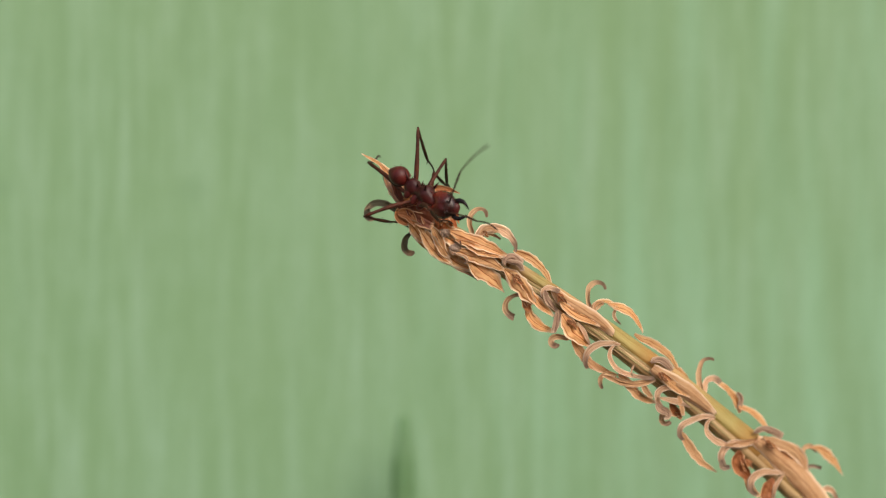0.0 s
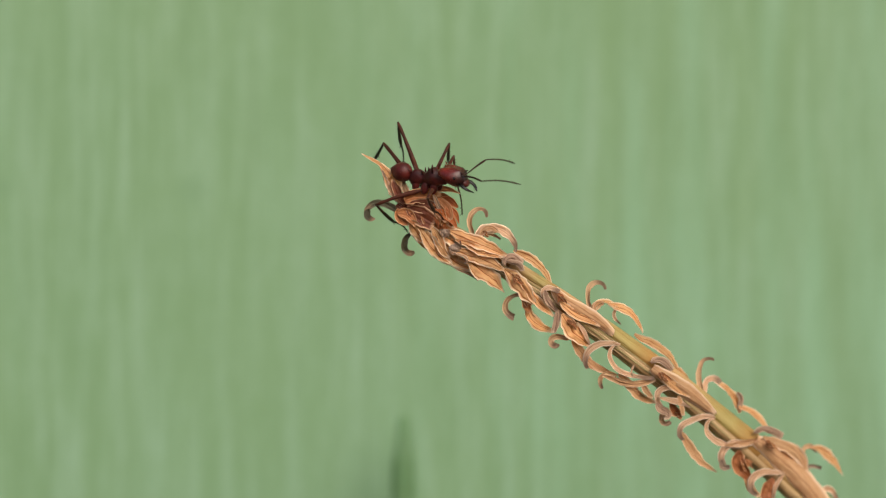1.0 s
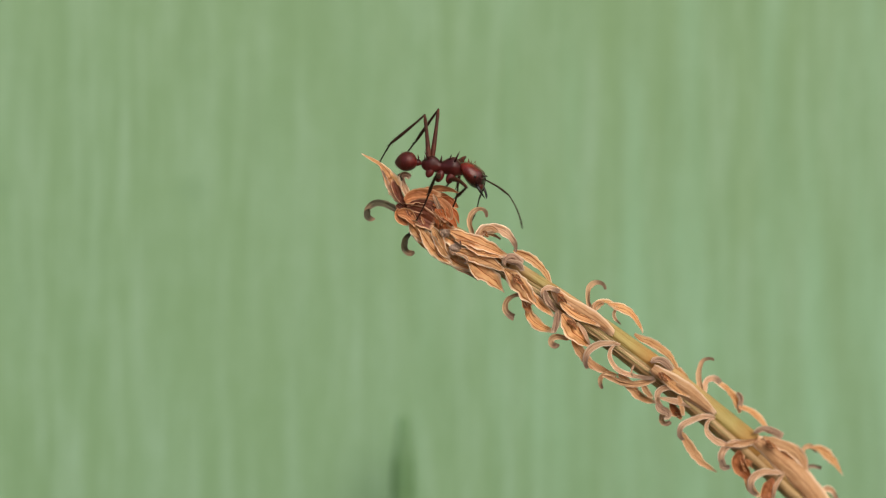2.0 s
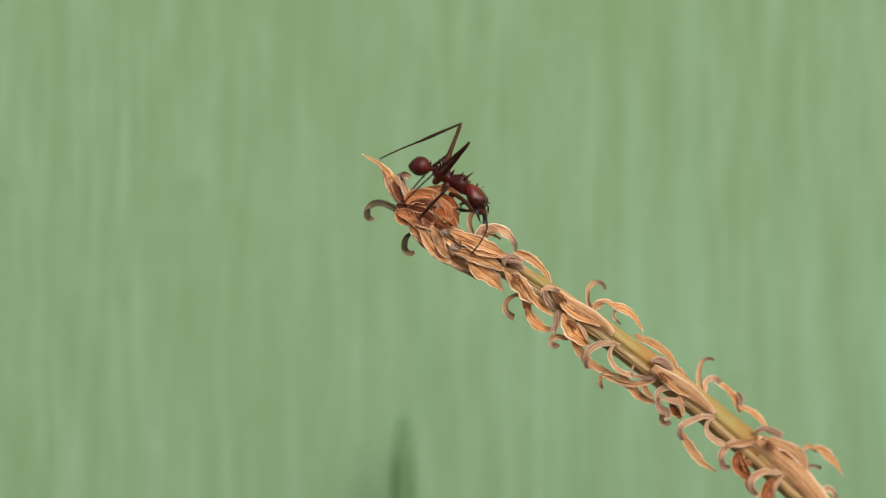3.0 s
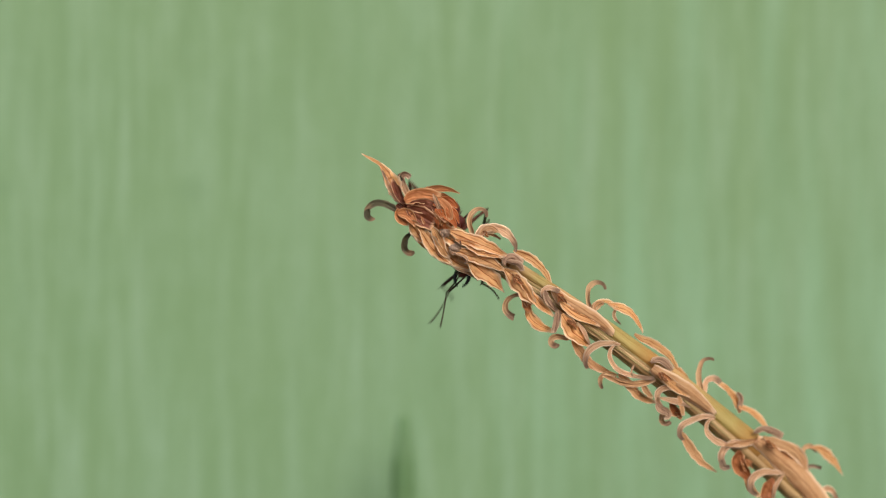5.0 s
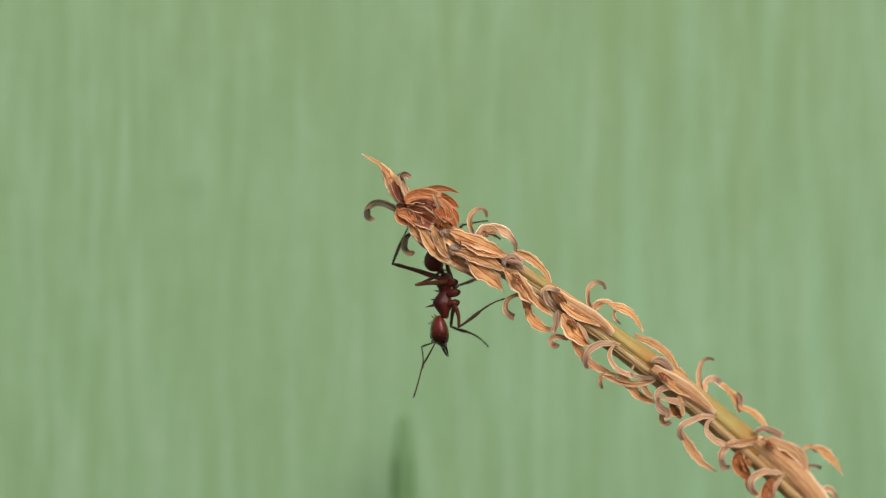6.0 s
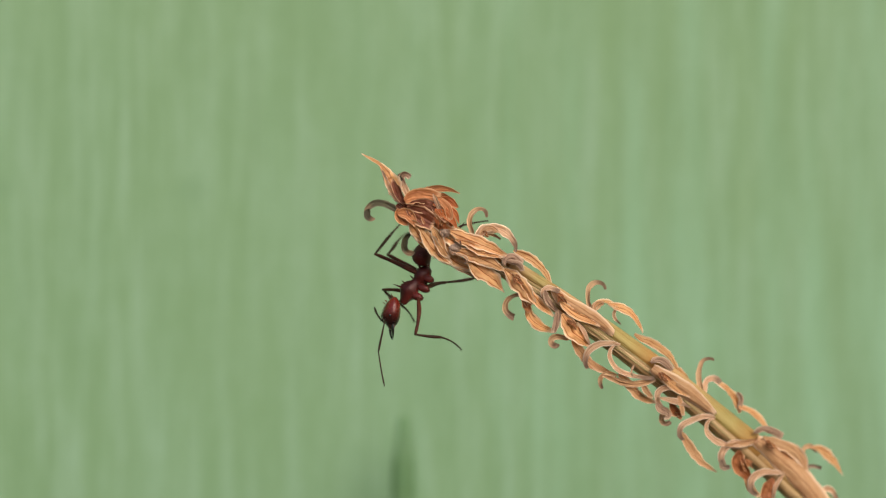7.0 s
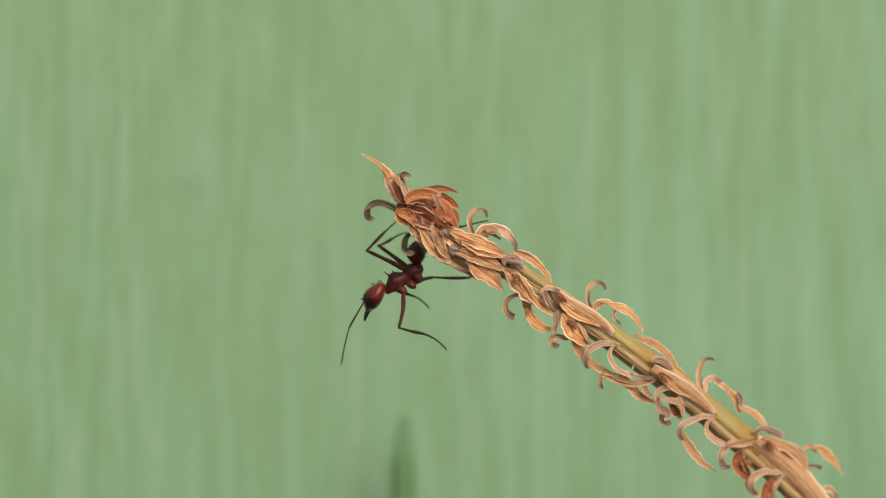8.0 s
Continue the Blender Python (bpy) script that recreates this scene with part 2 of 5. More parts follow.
    for px, py, size in ((340, 338, 26), (4, 334, 18)):
        gap = nt.nodes.new("ShaderNodeVectorMath")
        gap.operation = "DISTANCE"
        gap.inputs[1].default_value = ((px - 784) * k * UNIT, WALL_Y, EYE_Z + (441 - py) * k * UNIT)
        nt.links.new(o, gap.inputs[0])
        span = nt.nodes.new("ShaderNodeMapRange")
        span.inputs[2].default_value = size * k * UNIT * 2
        nt.links.new(gap.outputs["Value"], span.inputs[0])
        c = blend(nt, "MIX", ramp(nt, span.outputs[0], [(0.2, (0.5, 0.5, 0.5)), (0.7, (0, 0, 0))]), c, (0.138, 0.246, 0.128))
    nt.links.new(c, bsdf.inputs["Base Color"])
    bsdf.inputs["Roughness"].default_value = 0.75
    bump(nt, bsdf, streak, 0.35, 0.0004)
    return m


def soil():
    m, nt, bsdf = shader("soil")
    tc = nt.nodes.new("ShaderNodeTexCoord")
    n = noise_node(nt, tc.outputs["Object"], 60.0, (1, 1, 1), 6.0)
    nt.links.new(ramp(nt, n, [(0.3, (0.05, 0.035, 0.022)), (0.7, (0.14, 0.10, 0.065))]), bsdf.inputs["Base Color"])
    bsdf.inputs["Roughness"].default_value = 0.95
    bump(nt, bsdf, n, 0.8, 0.01)
    return m


green_paint, earth = wall_paint(), soil()
blade_green = dry_leaf("green_blade", (0.100, 0.205, 0.082), (0.080, 0.168, 0.064), (0.055, 0.125, 0.046), 0.5, 0.2)


# ---- mesh tools ----
def finish(bm, name, material, smooth=True):
    me = bpy.data.meshes.new(name)
    bmesh.ops.recalc_face_normals(bm, faces=bm.faces)
    for f in bm.faces:
        f.smooth = smooth
    bm.to_mesh(me)
    bm.free()
    me.materials.append(material)
    return me


def part(name, bm, material, parent, label=""):
    ob = new(name, finish(bm, name, material))
    ob.parent = parent
    return tagged(ob, label)


def tube(bm, centres, radii, sides=8, flat=1.0, side=Vector((0, 1, 0))):
    """Skins rings round a line of centres; radii shrink it; flat squeezes the rings along their second axis."""
    uv = bm.loops.layers.uv.get("leaf") or bm.loops.layers.uv.new("leaf")
    far = bm.loops.layers.uv.get("run") or bm.loops.layers.uv.new("run")
    uv = bm.loops.layers.uv.get("leaf")
    rings, run, runs = [], 0.0, []
    for i, c in enumerate(centres):
        a, b = centres[max(i - 1, 0)], centres[min(i + 1, len(centres) - 1)]
        t = (b - a).normalized()
        s = (side - t * side.dot(t)).normalized()
        n = t.cross(s)
        if i:
            run += (c - centres[i - 1]).length
        runs.append(run / MM)
        rings.append([bm.verts.new(c + (s * math.cos(q) * flat + n * math.sin(q)) * radii[i])
                      for q in (2 * math.pi * k / sides for k in range(sides))])
    for i in range(len(rings) - 1):
        for k in range(sides):
            f = bm.faces.new((rings[i][k], rings[i][(k + 1) % sides], rings[i + 1][(k + 1) % sides], rings[i + 1][k]))
            for lo, (u, v) in zip(f.loops, ((k, i), (k + 1, i), (k + 1, i + 1), (k, i + 1))):
                lo[uv].uv = (abs(2 * u / sides - 1), runs[v])
                lo[far].uv = (v / (len(rings) - 1), 0)
    bm.faces.new(rings[0][::-1])
    bm.faces.new(rings[-1])
    return bm


def ball(bm, centre, radii, turn=None, rings=12, sides=18):
    """An ellipsoid added to bm; returns its vertices."""
    m = Matrix.Translation(centre) @ (turn or Matrix.Identity(4)) @ Matrix.Diagonal((*radii, 1))
    return bmesh.ops.create_uvsphere(bm, u_segments=sides, v_segments=rings, radius=1, matrix=m)["verts"]


# ---- setting ----


def build_setting():
    bm = bmesh.new()
    bmesh.ops.create_cube(bm, size=1, matrix=Matrix.Translation((0, WALL_Y + 0.075, 1.3)) @ Matrix.Diagonal((8, 0.15, 2.6, 1)))
    ob = new("wall_north", finish(bm, "wall_north", green_paint, False))
    tagged(ob, "green painted plaster wall with faint vertical streaks", "wall", kind="structure")
    bm = bmesh.new()
    bmesh.ops.create_grid(bm, x_segments=40, y_segments=40, size=60)
    for v in bm.verts:
        v.co.z = -0.002 * noise.noise(v.co * 0.7) - 0.002
    ob = new("ground", finish(bm, "ground", earth))
    tagged(ob, "bare brown soil at the foot of the wall", "ground", kind="structure")


build_setting()


def build_blade():
    """A grass blade before the wall, far out of focus."""
    root = new("grass_blade")
    tagged(root, "dark green grass blade standing close to the wall", "grass")
    y = WALL_Y - 0.010
    k = 1 + y / REACH
    x0, top = (714 - 784) * k * UNIT, EYE_Z + (441 - 738) * k * UNIT
    bm = bmesh.new()
    pts, rad = [], []
    for i in range(41):
        q = i / 40
        pts.append(Vector((x0 - 0.012 * (1 - q) ** 2, y, top * q)))
        rad.append(0.00165 * min(1, 0.4 + 120 * (1 - q)) * (1 + 0.4 * (1 - q)))
    tube(bm, pts, rad, 10, 0.35)
    part("blade", bm, blade_green, root)


build_blade()


# ---- the dried flower spike ----
plant = new("dried_flower_spike")
plant.location = spot(760, 385)
tagged(plant, "dried golden-brown flower spike with curled bracts on a slanting stalk", "dried plant")


def course(x, z, heading, length, bend, d0, d1, n):
    """A line that starts at (x, z) mm from the tip, turns by bend (degrees: steady, quickening, late) and drifts in depth."""
    pts, p = [], Vector((x, d0, z))
    for i in range(n + 1):
        pts.append(p * MM)
        t = (i + 0.5) / n
        a = radians(heading + bend[0] * t + bend[1] * t * t + bend[2] * t ** 3)
        p = p + Vector((math.cos(a), (d1 - d0) / length, math.sin(a))) * (length / n)
    return pts


def lean(v):
    """Farther down, the spike leans away from the viewer while it keeps its line."""
    far = 15.5 * min(1.6, max(0.0, v.x / MM - 9) / 25) ** 1.25 * MM
    c = Vector((1.2 * MM, v.y, -2.8 * MM))
    p = c + (v - c) * (1 + far / (REACH + v.y))
    return Vector((p.x, v.y + far, p.z))


def crisp(v):
    """A zigzag between -1 and 1, for sharp dry folds."""
    return abs(v % 2 - 1) * 2 - 1


def ribbon(material, x, z, heading, length, bend, widths, d0, d1, tilt=0, name="bract", cup=0.14):
    """A dry papery bract: thin, channelled, pleated along its length, with uneven rims that curl here and there.
    widths: at its foot, its middle and its end; cup: how deep the channel is (below 0 it bulges)."""
    n, across = 36, 25
    pts = course(x, z, heading, length, bend, d0, d1, n)
    rnd = random.Random(round(x * 977 + z * 131 + length * 17))
    ph, ph2, tw = rnd.uniform(0, 6), rnd.uniform(0, 6), rnd.uniform(-34, 34)
    pleat, ridges = rnd.uniform(0.008, 0.020), rnd.uniform(2.2, 4.6)
    creases = [(rnd.uniform(-0.55, 0.55), rnd.uniform(-0.13, 0.09), rnd.uniform(-0.5, 0.5)) for _ in range(2)]
    if name == "curled_bract":
        pleat, tw, creases = 0.012, 0, creases[:1]
    w0, w1, w2 = widths
    # sheaths hug the stalk smoothly, husks are stiffer than petals
    calm = 0.35 if cup < 0 and material is sheath else 0.55 if name == "husk_scale" else 1.0
    bm = bmesh.new()
    bm.loops.layers.uv.new("leaf")
    far = bm.loops.layers.uv.new("run")
    uv = bm.loops.layers.uv.get("leaf")
    top, low = [], []
    for i, c in enumerate(pts):
        q = i / n
        t = (pts[min(i + 1, n)] - pts[max(i - 1, 0)]).normalized()
        s = t.cross(Vector((0, -1, 0))).normalized()
        s = Matrix.Rotation(radians(tilt + tw * (q - 0.5) + 7 * math.sin(5 * q + ph)), 3, t) @ s
        nrm = s.cross(t)
        if nrm.y > 0:
            nrm = -nrm
        e = 2 * q if q < 0.5 else 2 - 2 * q
        w = (w0 if q < 0.5 else w2) + (w1 - (w0 if q < 0.5 else w2)) * math.sin(math.pi / 2 * e) ** 1.3
        w *= MM * (1 if i < n else 0.6) * min(1, (0.8 if calm == 0.35 else 0.45) + 4 * q)
        rumple = (1 if calm == 1.0 else 0.3) * min(1, 3 * q)
        lift = w1 * MM * (0.07 + 0.08 * rumple) * noise.noise(Vector((ph, q * length * 0.8, ph2)))
        c = c + s * (0.15 * rumple * w1 * MM * noise.noise(Vector((q * length * 0.55, ph2, ph))))
        r1, r2 = [], []
        for k in range(across):
            u = 2 * k / (across - 1) - 1
            edge = 1 + calm * (0.06 * math.sin(7 * q + ph + 2.1 * (u > 0)) + 0.22 * noise.noise(Vector((q * length * 1.5, 7 * (u > 0), ph))) + 0.085 * noise.noise(Vector((q * length * 4.2, 3 * (u > 0), ph2))))
            h = cup * (u * u - 0.4) + pleat * crisp(ridges * u + ph + 0.35 * math.sin(3 * q + ph2))
            h += calm * sum(dep * math.exp(-abs(u - at - drift * (q - 0.5)) / 0.16) for at, dep, drift in creases)
            h += calm * 0.15 * abs(u) ** 4 * math.sin(6 * q + ph2 + (u > 0) * 2)
            h += calm * 0.17 * noise.noise(Vector((x + u * 0.9, z + q * length * 0.9, ph))) + calm * 0.09 * noise.noise(Vector((x * 3 + u * 2.2, q * length * 2.6, ph2)))
            o = c + s * (u * w * 0.5 * edge) + nrm * (lift + w * h) + t * (0.10 * w1 * MM * math.sin(6 * u + ph) * max(0, q - 0.85) * 4)
            r1.append(bm.verts.new(lean(o)))
            r2.append(bm.verts.new(lean(o - nrm * 0.025 * MM)))
        top.append(r1)
        low.append(r2)
    last = across - 1

    def face(vs, us):
        f = bm.faces.new(vs)
        for lo, (a, b) in zip(f.loops, us):
            lo[uv].uv = (a / last, b / n * length)
            lo[far].uv = (b / n, 0)

    for i in range(n):
        for k in range(last):
            us = ((k, i), (k + 1, i), (k + 1, i + 1), (k, i + 1))
            face((top[i][k], top[i][k + 1], top[i + 1][k + 1], top[i + 1][k]), us)
            face((low[i][k + 1], low[i][k], low[i + 1][k], low[i + 1][k + 1]), (us[1], us[0], us[3], us[2]))
        for k in (0, last):
            face((top[i][k], top[i + 1][k], low[i + 1][k], low[i][k]), ((k, i), (k, i + 1), (k, i + 1), (k, i)))
    for row in top + low:
        for v in (row[0], row[-1]):
            v.tag = True
    for e in bm.edges:
        if e.verts[0].tag and e.verts[1].tag:
            e.smooth = False
    for i in (0, n):
        for k in range(last):
            face((top[i][k], top[i][k + 1], low[i][k + 1], low[i][k]), ((k, i), (k + 1, i), (k + 1, i), (k, i)))
    return part(name, bm, material, plant)


def spine(q):
    """The stalk's line, in mm from the tip: q is the way along it."""
    return Vector((-1.2 + 0.804 * q, 0, 0.5 - 0.44 * q - 0.0035 * q * q))


def build_stalk():
    """Thick joints of yellow-green stalk, each tan where it leaves its node; brown ribs run below them."""
    def line(q0, q1, off, dep, n):
        out = []
        for i in range(n + 1):
            q = q0 + (q1 - q0) * i / n
            t = (spine(q + 0.1) - spine(q)).normalized()
            out.append((spine(q) + Vector((-t.z, 0, t.x)) * (off + 0.004 * q) + Vector((0, dep, 0))) * MM)
        return out

    def to_soil(pts, off, dep):
        # below the view the stem bends down to the soil
        foot = spine(62.0)
        a, b = pts[-1], Vector((foot.x + 14 + off, dep, -(plant.location.z / MM))) * MM
        way = (pts[-1] - pts[-2]).normalized()
        h1, h2 = a + way * 0.05, b + Vector((0, 0, 0.10))
        return [a * (1 - s) ** 3 + h1 * 3 * s * (1 - s) ** 2 + h2 * 3 * s * s * (1 - s) + b * s ** 3 for s in (i / 12 for i in range(1, 13))]

    def leaning(bm, name, mat, label=""):
        for v in bm.verts:
            v.co = lean(v.co)
        part(name, bm, mat, plant, label)

    def girth(q):
        return 0.24 + 0.0188 * q

    nodes = (1.0, 10.2, 15.2, 26.8, 37.6, 49.0, 62.0)
    for q0, q1 in zip(nodes, nodes[1:]):
        pts = line(q0, q1 + 0.3, 0.34, 0.0, 14)
        rad = [MM * girth(q0 + (q1 - q0) * i / 14) * (1.06 - 0.06 * math.sin(math.pi * i / 14)) for i in range(15)]
        if q1 == 62.0:
            pts += to_soil(pts, 0, 0)
            rad += [rad[-1]] * 12
        leaning(tube(bmesh.new(), pts, rad, 18), "internode", stalk_green, "yellow-green length of stalk")
    for mat, off, dep, r0, r1 in ((stalk_brown, -0.52, -0.10, 0.42, 0.80), (stalk_brown, -0.10, 0.55, 0.5, 0.95), (stalk_olive, -0.92, 0.15, 0.26, 0.52),
                                  (stalk_olive, -0.22, -0.52, 0.07, 0.12), (stalk_pale, -0.42, -0.60, 0.05, 0.09),
                                  (stalk_olive, -0.62, -0.60, 0.08, 0.13), (stalk_pale, -0.84, -0.46, 0.06, 0.10)):
        pts = line(1.0, 62.0, off, dep, 40)
        pts += to_soil(pts, off * 0.5, dep)
        rad = [MM * (r0 + (r1 - r0) * min(1, i / 40)) * (1 + 0.05 * math.sin(i * 1.7)) for i in range(len(pts))]
        leaning(tube(bmesh.new(), pts, rad, 12), "stalk_rib", mat)


build_stalk()


def tip_scales():
    """Narrow red-brown scales in overlapping rows, all pointing along the spike, over the swollen end."""
    rnd = random.Random(21)
    for row in range(5):
        for j in range(6):
            a, b = (row + 0.4 * (j % 2)) / 5, (j - 2.5) / 2.5 + rnd.uniform(-0.10, 0.10)
            x, z = 0.40 + 1.15 * a - 0.20 * b * b, 0.60 - 0.35 * a + 0.85 * b
            d = -0.45 - 0.85 * math.sqrt(max(0.02, 1 - 0.85 * b * b)) + 0.25 * a * a - 0.04 * j
            w = rnd.uniform(0.34, 0.52)
            ribbon(rnd.choice((redhusk, redhusk, redhusk, huskpale)), x, z, -30 + 16 * b + rnd.uniform(-10, 10), rnd.uniform(0.75, 1.05),
                   (rnd.uniform(-70, -10), 0, 0), (w * 0.7, w, rnd.uniform(0.12, 0.26)), d, d + 0.02 + 0.16 * a, rnd.uniform(-20, 20), "husk_scale", -0.15)
    bm = bmesh.new()
    for v in ball(bm, (0, 0, 0), (0.82, 0.50, 0.70), None, 18, 26):
        v.co = (v.co * (1 + 0.10 * noise.noise(v.co * 3)) + Vector((1.55, -0.30, 0.42))) * MM
    part("husk_core", bm, redhusk, plant, "red-brown swollen core of the tip")


tip_scales()


def groove_knot(px, py, d, seed, size=1.0):
    """Small crumpled orange-brown tongues in a knot, added to stand for dark grooves and knots."""
    rnd = random.Random(seed)
    for i in range(5):
        w = rnd.uniform(0.20, 0.34) * size
        ribbon(rnd.choice((husk, husk, huskpale)), (px - 760) * 0.05 + rnd.uniform(-0.2, 0.2) * size, (385 - py) * 0.05 + rnd.uniform(-0.2, 0.2) * size,
               -48 + rnd.uniform(-24, 24), rnd.uniform(0.6, 1.1) * size, (rnd.uniform(-50, 50), rnd.uniform(-40, 40), 0), (w * 0.4, w, w * 0.3),
               d + rnd.uniform(-0.12, 0.12), d + rnd.uniform(-0.2, 0.1), rnd.uniform(-40, 40), "floret_tongue", 0.3)


for n, (fx, fy, fd, fs) in enumerate(((856, 410, -0.75, 0.7), (908, 487, -1.4, 1.1), (988, 521, -1.5, 0.9), (1006, 568, -1.35, 1.0), (1166, 657, -1.7, 1.1),
                                      (1348, 778, -2.0, 1.3), (1312, 812, -1.2, 1.1), (928, 534, -0.8, 0.7))):
    groove_knot(fx, fy, fd, 60 + n, fs)


def shrivelled(x, z, d, seed, size=1.0):
    """A withered flower: a crumpled grey bead with a few pale tongues wrapped about it."""
    bm = bmesh.new()
    for v in ball(bm, (0, 0, 0), (0.46 * size, 0.30 * size, 0.38 * size), None, 18, 26):
        dent = noise.noise(v.co * 3.2 + Vector((seed, 0, 0))) * 0.20 + noise.noise(v.co * 7 + Vector((0, seed, 0))) * 0.14
        v.co = (v.co * (1 + dent / (0.45 * size)) + Vector((x, d, z))) * MM
    uv = bm.loops.layers.uv.new("leaf")
    for f in bm.faces:
        for lo in f.loops:
            lo[uv].uv = (lo.vert.co.x / MM * 0.9, lo.vert.co.z / MM * 1.4)
    part("withered_flower", bm, grey, plant)
    rnd = random.Random(seed)
    for i in range(4):
        a, w = rnd.uniform(0, 6.28), rnd.uniform(0.16, 0.28) * size
        ribbon(rnd.choice((mauve, pale, grey)), x + 0.46 * size * math.cos(a), z + 0.42 * size * math.sin(a), math.degrees(a) + rnd.uniform(80, 120),
               rnd.uniform(0.5, 0.8) * size, (rnd.uniform(40, 110), rnd.uniform(-40, 40), 0), (w * 0.6, w, w * 0.5), d - 0.25, d - 0.36,
               rnd.uniform(-40, 40), "withered_tongue")


shrivelled(1.35, -1.38, -1.10, 301, 0.85)
shrivelled(2.25, -2.75, -1.10, 302, 1.05)

# the tip: a pointed bract with its brown boat, husks and dark hooks
ribbon(petal, -2.39, 1.16, 126, 4.19, (-50, 81, -35), (0.70, 1.40, 0.40), -0.1, 0.1, 24, cup=0.12)
ribbon(petal, -3.52, 3.45, 112, 3.40, (53, 63, -86), (0.65, 0.35, 0.10), 0.0, 0.2, 15)
ribbon(rind, -2.89, 1.14, -40, 1.84, (2, -15, 11), (0.60, 1.30, 0.90), -0.35, -0.3, 0, "husk_scale")
ribbon(petal, -0.60, -0.27, -24, 6.98, (-33, 30, -3), (0.80, 1.70, 0.40), -0.65, -0.5, 0)
ribbon(petal, -0.89, -1.15, -41, 6.08, (0, 34, -21), (0.60, 1.40, 0.40), -0.6, -0.4, 0)
ribbon(pale, -2.39, 1.05, 138, 3.62, (-31, -51, 59), (0.25, 0.49, 0.16), -0.35, -0.1, 25)
ribbon(rind, -2.14, 1.04, 119, 2.59, (19, -73, 44), (0.45, 0.75, 0.30), -0.55, -0.4, 0, cup=0.3)
ribbon(pale, -1.81, 1.15, 94, 2.55, (29, 40, -55), (0.37, 0.61, 0.33), 0.1, 0.2, 20)
ribbon(mauve, -2.22, 2.85, 102, 1.71, (268, -1030, 622), (0.38, 0.55, 0.51), 0.2, 0.0, 10, "curled_bract", cup=0.4)
ribbon(hookdark, -2.40, 3.25, 118, 0.71, (257, -800, 493), (0.25, 0.35, 0.30), 0.1, 0.0, 10, "curled_bract", cup=0.4)
ribbon(hookdark, -2.59, 0.35, 145, 4.09, (-42, 219, -17), (0.65, 0.60, 0.40), -0.2, -0.4, 15, "curled_bract", cup=0.3)
ribbon(hookdark, -5.35, 0.74, -97, 1.36, (-156, 496, -179), (0.45, 0.60, 0.50), -0.65, -0.6, 0, "curled_bract", cup=0.3)
ribbon(hookdark, -1.55, -1.42, -176, 2.78, (331, -556, 481), (0.40, 0.55, 0.60), -0.3, -0.1, -15, "curled_bract", cup=0.4)
ribbon(huskpale, -2.18, 1.42, 25, 3.22, (28, -233, 166), (1.00, 1.40, 1.20), -0.95, -0.9, -8, "husk_scale")
ribbon(huskpale, -1.30, 2.21, 6, 4.09, (65, -188, 91), (0.35, 0.60, 0.10), -0.2, 0.1, 10, "husk_scale")
ribbon(huskpale, 0.20, 1.99, -6, 2.13, (46, -193, 135), (0.40, 0.55, 0.15), -0.45, -0.4, 10, "husk_scale")
ribbon(huskpale, -0.60, 2.19, 48, 0.74, (19, -51, 28), (0.40, 0.30, 0.10), -0.2, -0.2, 0, "husk_scale")
ribbon(rind, -1.98, 1.03, -6, 3.05, (46, -126, 60), (0.70, 1.35, 1.15), -1.05, -1.1, -5, "husk_scale")
ribbon(rind, -1.98, 0.77, -24, 2.78, (-14, -8, 20), (0.90, 1.80, 1.35), -1.1, -1.15, 8, "husk_scale")
ribbon(husk, -0.69, 0.23, -35, 1.47, (66, -256, 173), (0.60, 1.20, 0.70), -1.0, -0.95, -8, "husk_scale")
ribbon(pale, 0.30, 2.00, -47, 1.79, (-112, 119, 3), (0.20, 0.37, 0.16), -1.35, -1.4, 10)
ribbon(redhusk, 0.50, 1.34, 16, 2.27, (51, -322, 206), (0.40, 0.75, 0.25), -0.6, -0.5, 10, "husk_scale")
ribbon(huskpale, -2.72, 0.78, -119, 2.13, (200, -38, -74), (0.60, 1.00, 0.35), -0.75, -0.95, -25, "husk_scale")
ribbon(huskpale, -2.78, 0.33, 9, 2.13, (-44, -181, 156), (0.70, 1.00, 0.35), -1.05, -1.2, -10, "husk_scale")
ribbon(huskpale, 0.50, 1.71, -25, 2.54, (9, -242, 179), (0.45, 0.75, 0.55), -1.2, -1.25, -15, "husk_scale")
ribbon(redhusk, 0.80, 0.33, -12, 2.17, (13, -193, 125), (0.45, 0.65, 0.20), -1.25, -1.1, -12, "husk_scale")
ribbon(redhusk, 1.10, 0.92, -6, 2.34, (8, -288, 214), (0.30, 0.50, 0.10), -1.0, -0.8, -20, "husk_scale")
ribbon(rind, 0.21, 0.92, -35, 1.85, (49, -219, 155), (0.40, 0.80, 0.50), -1.3, -1.3, -10, "husk_scale")
# papery bracts below the tip
ribbon(petal, -1.79, -0.38, -34, 3.36, (-73, 65, 4), (1.00, 1.30, 0.40), -1.0, -0.85, 10)
ribbon(petal, -1.78, -1.14, -53, 6.55, (139, -294, 187), (0.50, 1.20, 0.20), -0.5, -0.2, -25)
ribbon(petal, -0.91, -0.88, -41, 4.36, (-140, 301, -147), (0.70, 1.25, 0.35), -1.15, -0.9, -10)
ribbon(petal, 0.19, -0.87, -54, 3.16, (-35, -39, 104), (0.55, 0.95, 0.30), -1.3, -1.1, -15)
ribbon(petal, 1.59, -1.17, -16, 5.91, (-30, 26, -0), (0.65, 1.25, 0.25), -1.15, -0.9, -12)
ribbon(petal, 2.29, -1.96, -23, 4.57, (-10, 18, 6), (0.40, 0.80, 0.20), -1.3, -1.1, -15)
ribbon(petal, 1.99, -2.86, -11, 5.25, (-10, -67, 69), (0.55, 1.20, 0.30), -1.1, -0.9, -8)
